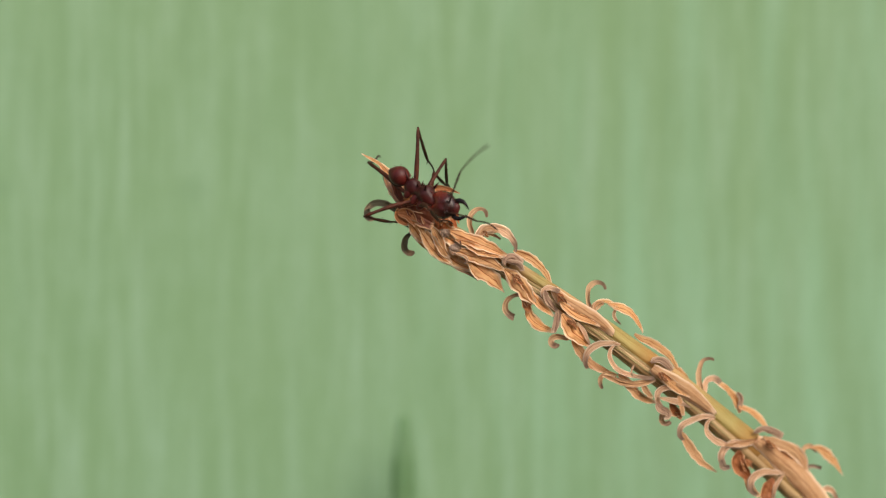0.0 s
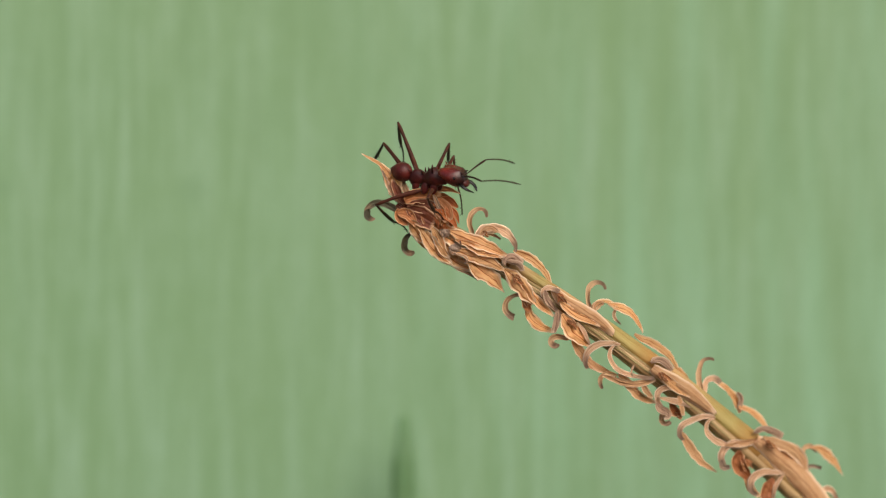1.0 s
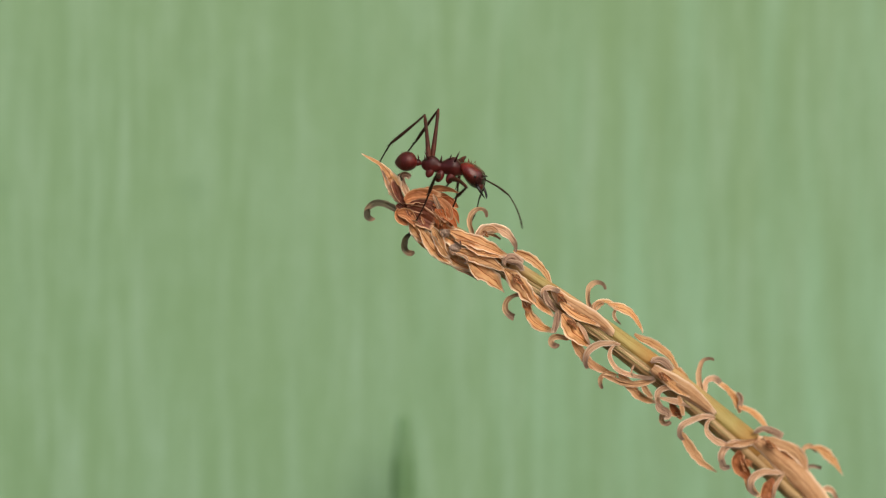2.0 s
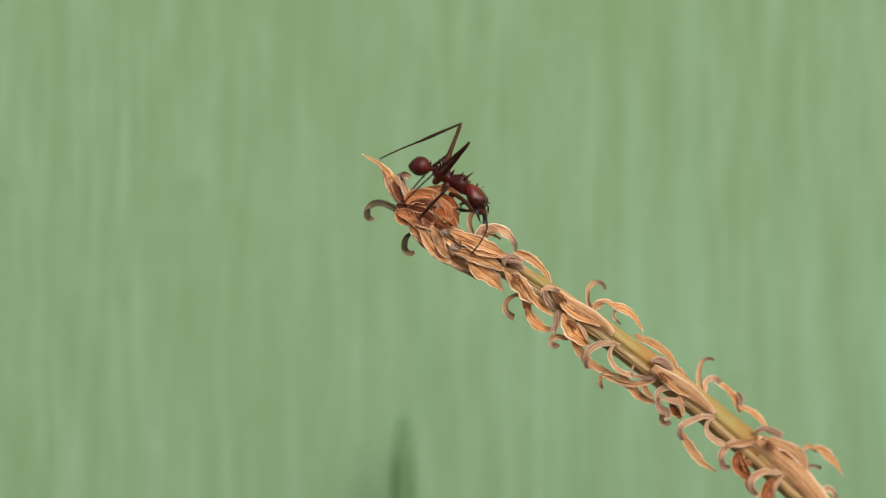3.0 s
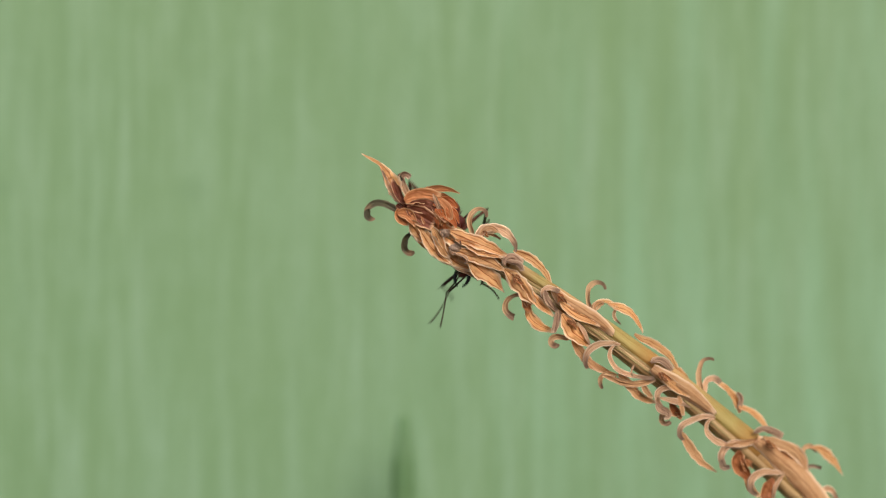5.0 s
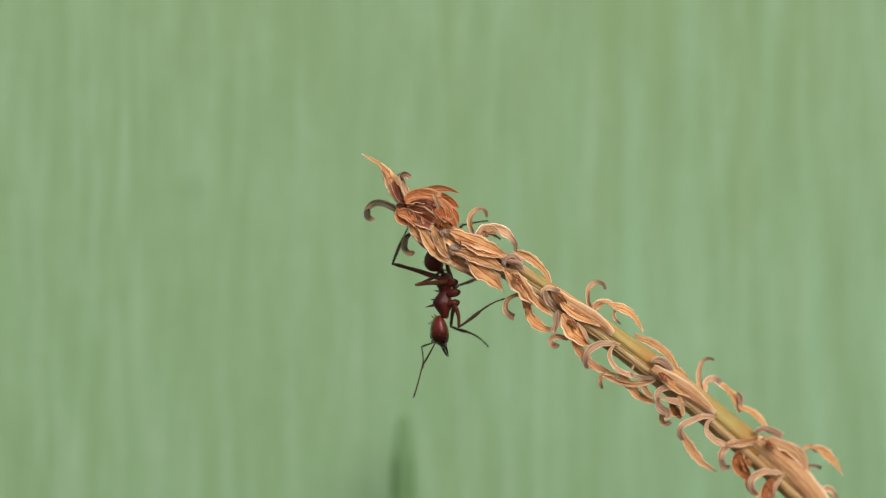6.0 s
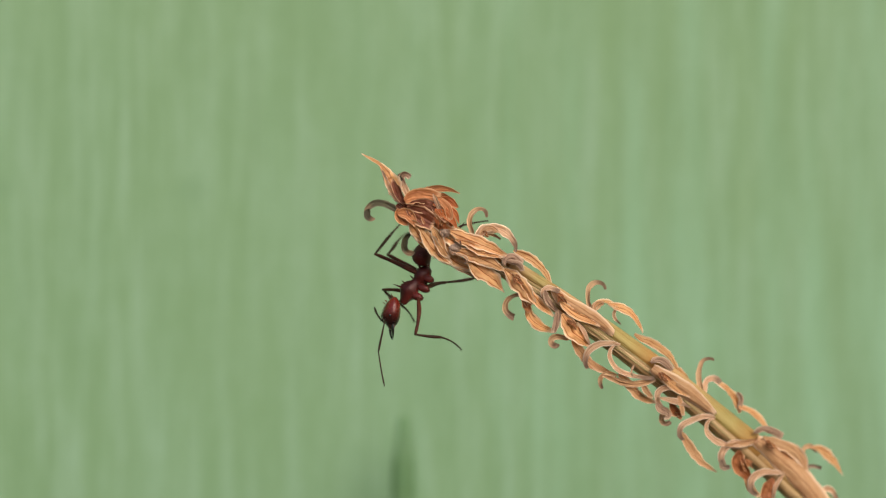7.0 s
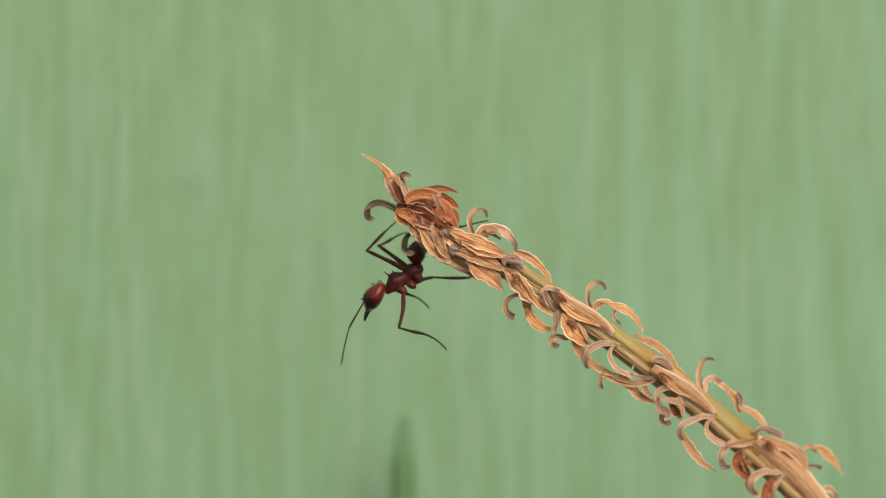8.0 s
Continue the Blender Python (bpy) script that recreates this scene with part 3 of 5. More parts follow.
ribbon(sheath, 2.39, -3.66, -12, 3.70, (23, -230, 207), (0.45, 0.99, 0.27), -0.8, -0.6, 10)
ribbon(petal, 3.29, -3.85, -30, 4.32, (-20, -26, 33), (0.70, 1.65, 0.10), -1.0, -0.7, -20)
ribbon(pale, 1.31, -3.34, -47, 3.81, (-5, 180, -192), (0.25, 0.57, 0.16), -0.3, -0.1, -15)
ribbon(sheath, 3.79, -1.65, -35, 3.88, (-1, 3, -0), (0.41, 0.68, 0.36), -0.4, -0.3, -20)
ribbon(pale, 2.40, -3.23, -24, 1.54, (134, -361, 80), (0.20, 0.29, 0.12), -1.4, -1.3, -20)
ribbon(hook, 3.86, -1.75, 93, 4.08, (138, -435, 97), (0.48, 0.48, 0.35), -0.2, 0.2, -25, "curled_bract", cup=0.45)
ribbon(pale, 4.17, -1.74, 67, 5.08, (-260, 228, -137), (0.90, 0.90, 0.20), -0.5, -0.1, -12)
ribbon(sheath, 4.39, -1.75, 57, 2.26, (90, -552, 378), (0.41, 0.68, 0.14), -0.7, -0.5, -20)
ribbon(pale, 4.00, -1.95, 31, 2.50, (17, -227, 145), (0.20, 0.37, 0.16), -0.1, 0.1, -30)
ribbon(mauve, 6.59, -4.24, 99, 2.44, (-117, -352, 348), (0.40, 0.70, 0.60), -1.1, -0.9, -10, "curled_bract", cup=-0.25)
ribbon(mauve, 6.77, -3.83, -27, 1.81, (187, -485, 244), (0.30, 0.50, 0.35), -1.2, -1.1, 10, "curled_bract", cup=-0.25)
ribbon(petal, 7.41, -2.94, -30, 4.82, (84, -267, 137), (0.55, 1.05, 0.30), -0.1, 0.2, -35)
# the first open node
ribbon(petal, 6.56, -4.55, -40, 4.08, (-33, 15, 19), (0.70, 1.55, 0.60), -1.15, -0.9, -8)
ribbon(petal, 7.96, -5.75, -38, 4.23, (-58, 84, -27), (0.45, 0.85, 0.30), -0.9, -0.8, -15)
ribbon(hook, 8.28, -6.95, 160, 3.50, (131, 101, -41), (0.31, 0.48, 0.62), -0.5, -0.3, 10, "curled_bract", cup=0.4)
ribbon(petal, 8.18, -7.15, -56, 4.17, (-102, 303, -168), (0.60, 1.00, 0.35), -0.4, -0.1, -20)
ribbon(huskpale, 8.17, -7.13, -57, 1.48, (35, -137, 93), (0.40, 0.75, 0.25), -0.75, -0.6, 0)
ribbon(pale, 10.17, -7.22, 118, 2.36, (-15, -621, 505), (0.33, 0.57, 0.41), -1.15, -1.1, -15)
ribbon(mauve, 10.14, -6.42, -82, 2.24, (8, 138, -113), (0.38, 0.60, 0.34), -1.35, -1.2, 10)
ribbon(sheath, 10.99, -6.31, -63, 6.64, (167, -254, 104), (0.90, 1.35, 0.70), -0.95, -0.9, 8, cup=-0.3)
ribbon(petal, 11.35, -7.21, -48, 4.42, (16, 82, -82), (0.50, 0.85, 0.20), -1.2, -1.1, -18)
ribbon(mauve, 11.32, -8.21, -88, 2.05, (-5, -130, 127), (0.55, 0.60, 0.43), -1.25, -1.2, 8)
ribbon(petal, 11.65, -8.52, -60, 3.94, (2, 67, -49), (0.70, 1.55, 0.35), -1.1, -0.8, -12)
ribbon(pale, 13.04, -9.22, -56, 2.41, (17, -84, 61), (0.20, 0.41, 0.12), -1.1, -0.8, -25)
ribbon(hook, 12.56, -10.62, -153, 2.97, (-321, 637, -89), (0.35, 0.48, 0.57), -0.4, -0.3, 0, "curled_bract", cup=0.5)
ribbon(sheath, 12.37, -10.44, -53, 4.44, (-56, 164, -86), (0.50, 0.90, 0.41), -0.5, -0.2, -22)
ribbon(sheath, 13.70, -12.12, -56, 3.94, (68, 0, -65), (0.27, 0.59, 0.09), -0.4, -0.2, 10)
ribbon(hook, 14.33, -8.46, 95, 4.24, (134, -415, 94), (0.48, 0.48, 0.31), -0.1, 0.3, -25, "curled_bract", cup=0.45)
ribbon(petal, 14.39, -8.55, 75, 2.88, (44, -507, 361), (0.40, 0.70, 0.50), -0.2, 0.0, -40)
ribbon(petal, 15.81, -7.65, -19, 4.24, (39, -212, 118), (0.55, 0.85, 0.30), 0.0, 0.2, -40)
ribbon(sheath, 14.58, -8.24, 54, 1.13, (147, -508, 329), (0.41, 0.63, 0.36), -0.3, -0.2, 0)
ribbon(pale, 16.61, -7.85, -109, 1.88, (-104, 486, -313), (0.20, 0.33, 0.16), 0.1, 0.2, 0)
ribbon(petal, 18.12, -10.33, -37, 5.39, (131, -343, 177), (0.60, 0.90, 0.50), -0.1, 0.2, -40)
# the second node
ribbon(pale, 16.82, -11.22, 166, 4.65, (71, -27, 107), (0.49, 0.61, 0.37), -1.05, -0.8, 25)
ribbon(pale, 16.80, -11.17, 166, 6.55, (577, -642, 263), (0.33, 0.45, 0.33), -1.2, -1.0, -20)
ribbon(pale, 18.00, -12.99, -109, 1.04, (-106, 372, -242), (0.12, 0.20, 0.08), -1.1, -1.1, 0)
ribbon(sheath, 15.23, -13.91, -17, 4.85, (-64, 237, -137), (0.32, 0.68, 0.36), -0.9, -0.9, 10)
ribbon(hook, 16.56, -13.93, 170, 2.53, (-88, 535, -320), (0.35, 0.44, 0.31), -0.5, -0.4, 0, "curled_bract", cup=0.45)
ribbon(sheath, 16.66, -13.85, -35, 4.32, (-105, 220, -89), (0.54, 0.90, 0.27), -0.5, -0.2, -18)
ribbon(sheath, 18.73, -14.61, -60, 1.67, (-97, 322, -205), (0.32, 0.68, 0.23), -0.8, -0.6, -15)
ribbon(mauve, 19.49, -12.80, 50, 2.35, (-165, -44, 115), (0.45, 0.65, 0.50), -1.3, -1.15, 0, "curled_bract", cup=-0.2)
ribbon(sheath, 19.60, -13.27, -38, 6.91, (51, -119, 63), (0.95, 1.45, 0.50), -1.15, -1.1, 8, cup=-0.3)
ribbon(petal, 20.16, -13.67, -41, 3.50, (-15, 36, -0), (0.50, 0.85, 0.20), -1.4, -1.3, -15)
ribbon(petal, 21.82, -13.26, -47, 1.91, (0, -0, 0), (0.50, 0.70, 0.15), 0.1, 0.3, 10)
ribbon(pale, 21.67, -15.30, 144, 4.02, (84, 460, -365), (0.37, 0.57, 0.37), -1.15, -1.0, 20)
ribbon(mauve, 20.05, -16.29, -100, 2.02, (213, 105, -458), (0.38, 0.68, 0.34), -1.25, -1.1, 0)
ribbon(pale, 20.18, -15.86, -12, 2.94, (18, -67, 31), (0.25, 0.53, 0.12), -1.3, -1.1, -10)
ribbon(sheath, 21.88, -15.67, -76, 1.86, (-6, 31, -23), (0.32, 0.59, 0.27), -1.2, -1.0, -20)
ribbon(hook, 22.23, -17.35, -152, 3.22, (-400, 1065, -455), (0.35, 0.48, 0.40), -0.5, -0.4, 0, "curled_bract", cup=0.5)
ribbon(husk, 21.23, -16.31, -58, 1.80, (-14, 48, -31), (0.45, 0.75, 0.25), -0.7, -0.5, 10)
ribbon(hook, 24.16, -15.55, 111, 3.99, (-59, 103, -200), (0.53, 0.48, 0.26), -0.1, 0.3, -25, "curled_bract", cup=0.45)
ribbon(pale, 24.38, -15.65, 77, 2.57, (205, -789, 464), (0.33, 0.61, 0.49), -0.1, 0.1, -25)
ribbon(petal, 25.21, -14.46, -26, 3.86, (7, -186, 130), (0.60, 0.95, 0.40), 0.0, 0.2, -40)
ribbon(mauve, 27.19, -15.45, -53, 1.65, (105, -543, 400), (0.34, 0.47, 0.30), -0.1, 0.0, 0)
ribbon(petal, 27.30, -16.78, -6, 3.82, (-63, -78, 104), (0.50, 0.80, 0.35), -0.1, 0.2, -40)
# the third node
ribbon(pale, 25.14, -17.71, 148, 4.60, (267, -549, 489), (0.49, 0.61, 0.33), -1.15, -0.9, 25)
ribbon(sheath, 22.17, -18.83, -66, 5.01, (-9, 137, -92), (0.50, 0.90, 0.14), -0.4, -0.1, -18)
ribbon(pale, 25.05, -17.71, 175, 5.35, (538, -552, 198), (0.33, 0.57, 0.37), -1.3, -1.1, -20)
ribbon(sheath, 26.02, -20.03, 3, 3.42, (-2, 39, -28), (0.32, 0.59, 0.27), -1.3, -1.3, 10)
ribbon(mauve, 28.52, -18.95, 33, 2.76, (-70, -91, 106), (0.40, 0.65, 0.60), -1.35, -1.1, 0, "curled_bract", cup=-0.2)
ribbon(sheath, 28.69, -19.64, -32, 8.75, (-30, -8, 19), (1.20, 2.10, 1.80), -1.35, -1.3, 8, cup=-0.3)
ribbon(sheath, 29.32, -19.33, -21, 5.88, (60, -283, 167), (0.63, 1.17, 0.23), -1.45, -1.0, -12)
ribbon(pale, 28.44, -19.98, 163, 4.61, (61, 86, 21), (0.49, 0.66, 0.45), -1.15, -0.9, 20)
ribbon(hookgrey, 25.66, -21.35, -55, 1.34, (-385, 1190, -740), (0.38, 0.55, 0.34), -1.1, -1.0, 0, "curled_bract", cup=0.4)
ribbon(husk, 27.28, -20.56, -99, 2.92, (34, 118, -117), (0.80, 1.30, 0.50), -1.05, -0.8, 5)
ribbon(sheath, 27.69, -22.97, -56, 2.21, (-38, 149, -101), (0.41, 0.68, 0.36), -0.8, -0.7, -15)
ribbon(pale, 31.20, -22.52, 173, 4.70, (-8, 112, 80), (0.45, 0.66, 0.41), -1.35, -1.1, 20)
ribbon(husk, 30.23, -22.93, -112, 2.38, (-33, 157, -113), (0.60, 1.20, 0.90), -1.2, -1.0, 5)
ribbon(pale, 31.17, -22.50, -124, 2.54, (-71, 287, -198), (0.20, 0.41, 0.25), -1.5, -1.3, 20)
ribbon(hook, 33.06, -21.47, 77, 2.40, (198, -790, 451), (0.35, 0.48, 0.35), 0.1, 0.3, -20, "curled_bract", cup=0.4)
ribbon(petal, 33.71, -20.37, -7, 3.98, (-69, -46, 69), (0.55, 0.95, 0.15), 0.0, 0.2, -40)
ribbon(hookgrey, 33.17, -22.24, 19, 1.57, (105, -435, 302), (0.34, 0.38, 0.30), -0.2, -0.1, 0, "curled_bract", cup=0.4)
ribbon(pale, 34.52, -25.06, 85, 2.83, (58, -789, 611), (0.33, 0.57, 0.29), -0.1, 0.1, 10)


# ---- the ant: x forward, y to its left, z up, in steps of UNIT ----
ant = new("leafcutter_ant")
tagged(ant, "dark red-brown spiny ant with long legs climbing on the dried spike", "ant")
LEGS = ("LF", "LM", "LH", "RF", "RM", "RH")
BONES = {"F": (86, 50, 55), "M": (88, 66, 60), "H": (114, 80, 76)}
HIPS = {"F": (14, 10, -20), "M": (-5, 11, -20), "H": (-23, 10, -15)}
SCAPE, WHIP = 56, 68


def loft(bm, rows, sides=16, grow=(1, 1)):
    """A closed body through rows of (x, half width, half height, z of the middle)."""
    rings = []
    for x, w, h, z in rows:
        rings.append([bm.verts.new(Vector((x * grow[0], w * grow[1] * math.cos(a), (z + h * math.sin(a)) * grow[1])) * UNIT)
                      for a in (2 * math.pi * k / sides for k in range(sides))])
    for a, b in zip(rings, rings[1:]):
        for k in range(sides):
            bm.faces.new((a[k], a[(k + 1) % sides], b[(k + 1) % sides], b[k]))
    bm.faces.new(rings[0][::-1])
    bm.faces.new(rings[-1])
    return bm


def thorn(bm, at, to, r):
    a, b = Vector(at) * UNIT, Vector(to) * UNIT
    mid = a.lerp(b, 0.55) + Vector((0, 0, 0.6)) * UNIT
    return tube(bm, [a, mid, b], [r * UNIT, r * 0.6 * UNIT, 0.15 * UNIT], 6)


def hairs(bm, spots, length, seed):
    """Short stiff bristles standing off a shell."""
    rnd = random.Random(seed)
    for p, n in spots:
        d = (Vector(n).normalized() + Vector((rnd.uniform(-0.4, 0.4), rnd.uniform(-0.4, 0.4), rnd.uniform(-0.4, 0.4)))).normalized()
        a = Vector(p) * UNIT
        tube(bm, [a, a + d * length * UNIT * rnd.uniform(0.6, 1.2)], [0.26 * UNIT, 0.08 * UNIT], 3, side=Vector((0.3, 0.7, 0.2)))


def build_thorax():
    bm = bmesh.new()
    loft(bm, [(-36, 2, 2, -1), (-34, 6, 6, -2), (-30, 9.5, 9.5, -2), (-25, 12, 12.5, -1), (-20, 12.6, 13.2, 0), (-16, 12, 12.6, 0), (-11, 10.4, 10.6, -1), (-8, 9, 9, -2),
              (-4, 8.8, 8.8, -2), (0, 10, 10.4, -1), (4, 11.8, 12.4, 0), (9, 13.6, 14.4, 1), (13, 14.3, 15.2, 1.4), (18, 14.2, 14.6, 1), (22, 12.4, 12.4, 0), (26, 10, 10, -1),
              (30, 8, 8, -2), (34, 6.4, 6.4, -3), (38, 5, 5, -3)], 24, (1.1, 1.12))
    for v in bm.verts:
        p = v.co / UNIT
        v.co += Vector((noise.noise(p * 0.11), noise.noise(p * 0.11 + Vector((9, 2, 5))), noise.noise(p * 0.13 + Vector((3, 8, 1))))) * 1.7 * UNIT
        v.co += Vector((0, noise.noise(p * 0.33), noise.noise(p * 0.33 + Vector((4, 4, 4))))) * 0.8 * UNIT
    for s in (-1, 1):
        thorn(bm, (18, s * 9, 11), (24, s * 16, 29), 2.6)
        thorn(bm, (9, s * 5, 13), (10, s * 7, 22), 2.2)
        thorn(bm, (-6, s * 5, 8), (-7, s * 7, 17), 1.9)
        thorn(bm, (-27, s * 7, 8), (-38, s * 11, 23), 2.6)
        thorn(bm, (19, s * 10, -3), (24, s * 14, -5), 1.6)
        for lx, ly, lz in HIPS.values():
            ball(bm, Vector((lx + 1, s * (ly - 2), lz + 3)) * UNIT, (7.4 * UNIT, 5.6 * UNIT, 12 * UNIT), Euler((s * 0.25, 0.3, 0)).to_matrix().to_4x4(), 8, 12)
    part("mesosoma", bm, ant_thorax, ant, "dark spiny midbody")


def build_waist():
    bm = bmesh.new()
    loft(bm, [(-9, 2, 2, 0), (-7, 5, 4.4, 0), (-3, 7.6, 6.8, 0.5), (1, 8, 7.2, 1), (4, 5.6, 5.2, 0.5), (6, 3.6, 3.4, 0), (8, 3.8, 3.8, 0),
              (10, 5, 5.4, 1), (13, 5, 5.6, 1.2), (16, 3.6, 3.6, 0.6), (20, 2.5, 2.5, 0), (24, 2.2, 2.2, 0)], 14, (0.95, 0.92))
    for s in (-1, 1):
        thorn(bm, (12, s * 5, 6), (10, s * 7, 14), 1.5)
        thorn(bm, (1, s * 6, 7), (-2, s * 8, 14), 1.4)
    return part("waist", bm, ant_thorax, ant, "two-knobbed waist")


def build_gaster():
    bm = bmesh.new()
    loft(bm, [(20.5, 2, 2, 0), (19.5, 6, 5.5, 0), (16, 12, 11, 0.5), (10, 17, 16, 1), (3, 19.5, 18.5, 1), (-4, 19, 18.5, 0.5), (-10.5, 16, 16, 0),
              (-11, 15.4, 15.6, 0), (-16, 11, 11.5, -1), (-16.5, 10.4, 11, -1), (-20, 6, 6.5, -2), (-22.5, 2, 2, -3)], 22, (0.94, 0.94))
    rnd = random.Random(3)
    spots = []
    for i in range(60):
        a, x = rnd.uniform(0, 6.28), rnd.uniform(-18, 14)
        r = 18 * math.sqrt(max(0.05, 1 - (x / 21.5) ** 2))
        spots.append(((x, r * math.cos(a), r * math.sin(a)), (x * 0.4 - 4, r * math.cos(a), r * math.sin(a))))
    hairs(bm, spots, 4, 4)
    return part("gaster", bm, ant_gaster, ant, "round maroon abdomen")


def build_head():
    bm = bmesh.new()
    vs = ball(bm, (0, 0, 0), (1, 1, 1), None, 22, 28)
    for v in vs:
        x, y, z = v.co
        # heart shape: two rounded lobes behind with a notch, narrowing to the mouth
        w = 26.5 * (1 - 0.12 * x - 0.04 * max(0, x) ** 2)
        notch = 10 * math.exp(-(y / 0.28) ** 2) * max(0, -x) ** 1.5
        lobes = 4.5 * math.exp(-((abs(y) - 0.55) / 0.3) ** 2) * max(0, -x)
        crease = 2.6 * math.exp(-(y / 0.16) ** 2) * max(0, z) * max(0, 0.3 - x)
        # ridges over the feeler sockets, a flat hollow face before them
        ridge = 3.2 * math.exp(-((abs(y) - 0.38) / 0.16) ** 2 - ((x - 0.42) / 0.22) ** 2) * max(0, z)
        hollow = 2.2 * math.exp(-((x - 0.78) / 0.20) ** 2) * max(0, z)
        cheek = 2.0 * math.exp(-((x - 0.35) / 0.3) ** 2) * (1 if z < 0.2 else 0.4)
        v.co = Vector((29.5 * x + notch - lobes + 1.5 * max(0, x), (w + cheek) * y, (18 + 3.5 * x) * z - crease + ridge - hollow - 3 * max(0, x) ** 2)) * UNIT
    for s in (-1, 1):
        thorn(bm, (-27, s * 17, 6), (-33, s * 20, 10), 1.5)
        thorn(bm, (-16, s * 13, 15), (-18, s * 15, 20), 1.1)
        thorn(bm, (17, s * 9, 13), (22, s * 13, 17), 2.4)
        ball(bm, Vector((20, s * 9, 10)) * UNIT, (3.4 * UNIT, 3.4 * UNIT, 2.8 * UNIT), None, 6, 10)
    rnd = random.Random(8)
    spots = []
    for i in range(110):
        v = Vector((rnd.uniform(-1, 0.8), rnd.uniform(-1, 1), rnd.uniform(-0.3, 1))).normalized()
        spots.append(((v.x * 29, v.y * 26 * (1 - 0.12 * v.x - 0.2 * max(0, v.x) ** 2), v.z * 18), (v.x, v.y, v.z)))
    hairs(bm, spots, 3.6, 9)
    head = part("head", bm, ant_head, ant, "glossy red two-lobed head")
    for s in (-1, 1):
        bm = bmesh.new()
        ball(bm, Vector((11, s * 22.5, 4)) * UNIT, (3.2 * UNIT, 2.2 * UNIT, 3.2 * UNIT))
        part("eye", bm, ant_black, head, "small black eye")
        # jaw: a bowed, toothed blade
        bm = bmesh.new()
        pts = [Vector(p) * UNIT for p in ((24, s * 13, -5), (32, s * 17, -6), (40, s * 16.5, -8), (47, s * 12.5, -10), (54, s * 5, -13))]
        tube(bm, pts, [5.6 * UNIT, 5.2 * UNIT, 4.2 * UNIT, 2.8 * UNIT, 0.6 * UNIT], 8, 0.6, Vector((0, 0, 1)))
        for k in range(4):
            p = pts[2].lerp(pts[4], 0.1 + k * 0.22)
            tube(bm, [p, p + Vector((-3.2, -s * 3.0, 0)) * UNIT], [1.3 * UNIT, 0.2 * UNIT], 5, 1, Vector((0, 0, 1)))
        part("mandible", bm, ant_black, head, "curved black jaw")
    bm = bmesh.new()
    loft(bm, [(18, 6, 6, -4), (24, 12, 9, -4), (30, 12, 7.5, -5), (34, 9, 4.5, -6), (35.5, 3, 1.5, -7)], 12)
    part("mouth_plate", bm, ant_thorax, head, "dark plate over the mouth")
    for ob in (head, *head.children):
        ob.data.transform(Matrix.Scale(0.9, 4))
    return head


def limb(name, length, radii, material, bow, bristles, seed, hooked=False, spur=False):
    """A leg piece along +x from its joint, thickened as radii say along the way."""
    n = len(radii) - 1
    bm = bmesh.new()
    pts = [Vector((length * i / n, 0, bow * math.sin(math.pi * i / n))) * UNIT for i in range(n + 1)]
    tube(bm, pts, [r * UNIT for r in radii], 8)
    rnd = random.Random(seed)
    spots = []
    for i in range(bristles):
        q, a = rnd.uniform(0.1, 1), rnd.uniform(0, 6.28)
        r = radii[min(n, int(q * n))]
        spots.append(((q * length, r * math.cos(a), bow * math.sin(math.pi * q) + r * math.sin(a)), (0.8, math.cos(a), math.sin(a))))
    hairs(bm, spots, 3.4, seed)
    if hooked:
        e = pts[-1]
        for s in (-1, 1):
            tube(bm, [e, e + Vector((3, s * 1.5, -1)) * UNIT, e + Vector((5, s * 2, -4)) * UNIT], [0.9 * UNIT, 0.7 * UNIT, 0.15 * UNIT], 5)
    if spur:
        e = pts[-1]
        tube(bm, [e, e + Vector((5, 1.5, -2)) * UNIT, e + Vector((10, 2.5, -3)) * UNIT], [1.1 * UNIT, 0.8 * UNIT, 0.15 * UNIT], 5)
    ball(bm, pts[0], [radii[0] * 1.25 * UNIT] * 3, None, 6, 8)
    return part(name, bm, material, ant)


def build_ant():
    build_thorax()
    parts = {"waist": build_waist(), "gaster": build_gaster(), "head": build_head()}
    for leg in LEGS:
        a, b, c = BONES[leg[1]]
        fat = 1.12 if leg[1] == "H" else 1.0
        parts[leg + "0"] = limb("femur", a, [2.6 * fat, 3.0 * fat, 4.0 * fat, 4.3 * fat, 4.0 * fat, 3.5 * fat, 3.1 * fat, 2.8 * fat, 3.1 * fat, 2.2], ant_leg, 5.0 if leg[1] == "F" else 2.5, 14, 11)
        parts[leg + "1"] = limb("tibia", b, [1.8, 2.1, 2.2, 2.5, 2.8, 3.0, 3.1, 2.9, 2.3], ant_thin, -1.0, 26, 12, spur=True)
        parts[leg + "2"] = limb("tarsus", c, [1.7, 1.8, 1.7, 1.6, 1.7, 1.3, 1.6, 1.2, 1.5, 1.1, 1.5, 1.0, 1.5, 1.1], ant_thin, 3.0, 20, 13, True)
    for s in "LR":
        parts[s + "A0"] = limb("antenna_scape", SCAPE, [1.0, 1.3, 1.5, 1.6, 1.7, 1.9, 1.9, 1.4], ant_thin, 2.5, 10, 14)
        parts[s + "A1"] = limb("antenna_whip", WHIP, [1.0, 1.2, 1.1, 1.3, 1.1, 1.3, 1.2, 1.4, 1.2, 1.4, 1.3, 1.5, 1.2, 0.4], ant_thin, 4.0, 12, 15)
    return parts


ANT = build_ant()


# ---- how it climbs ----
STANCES = []


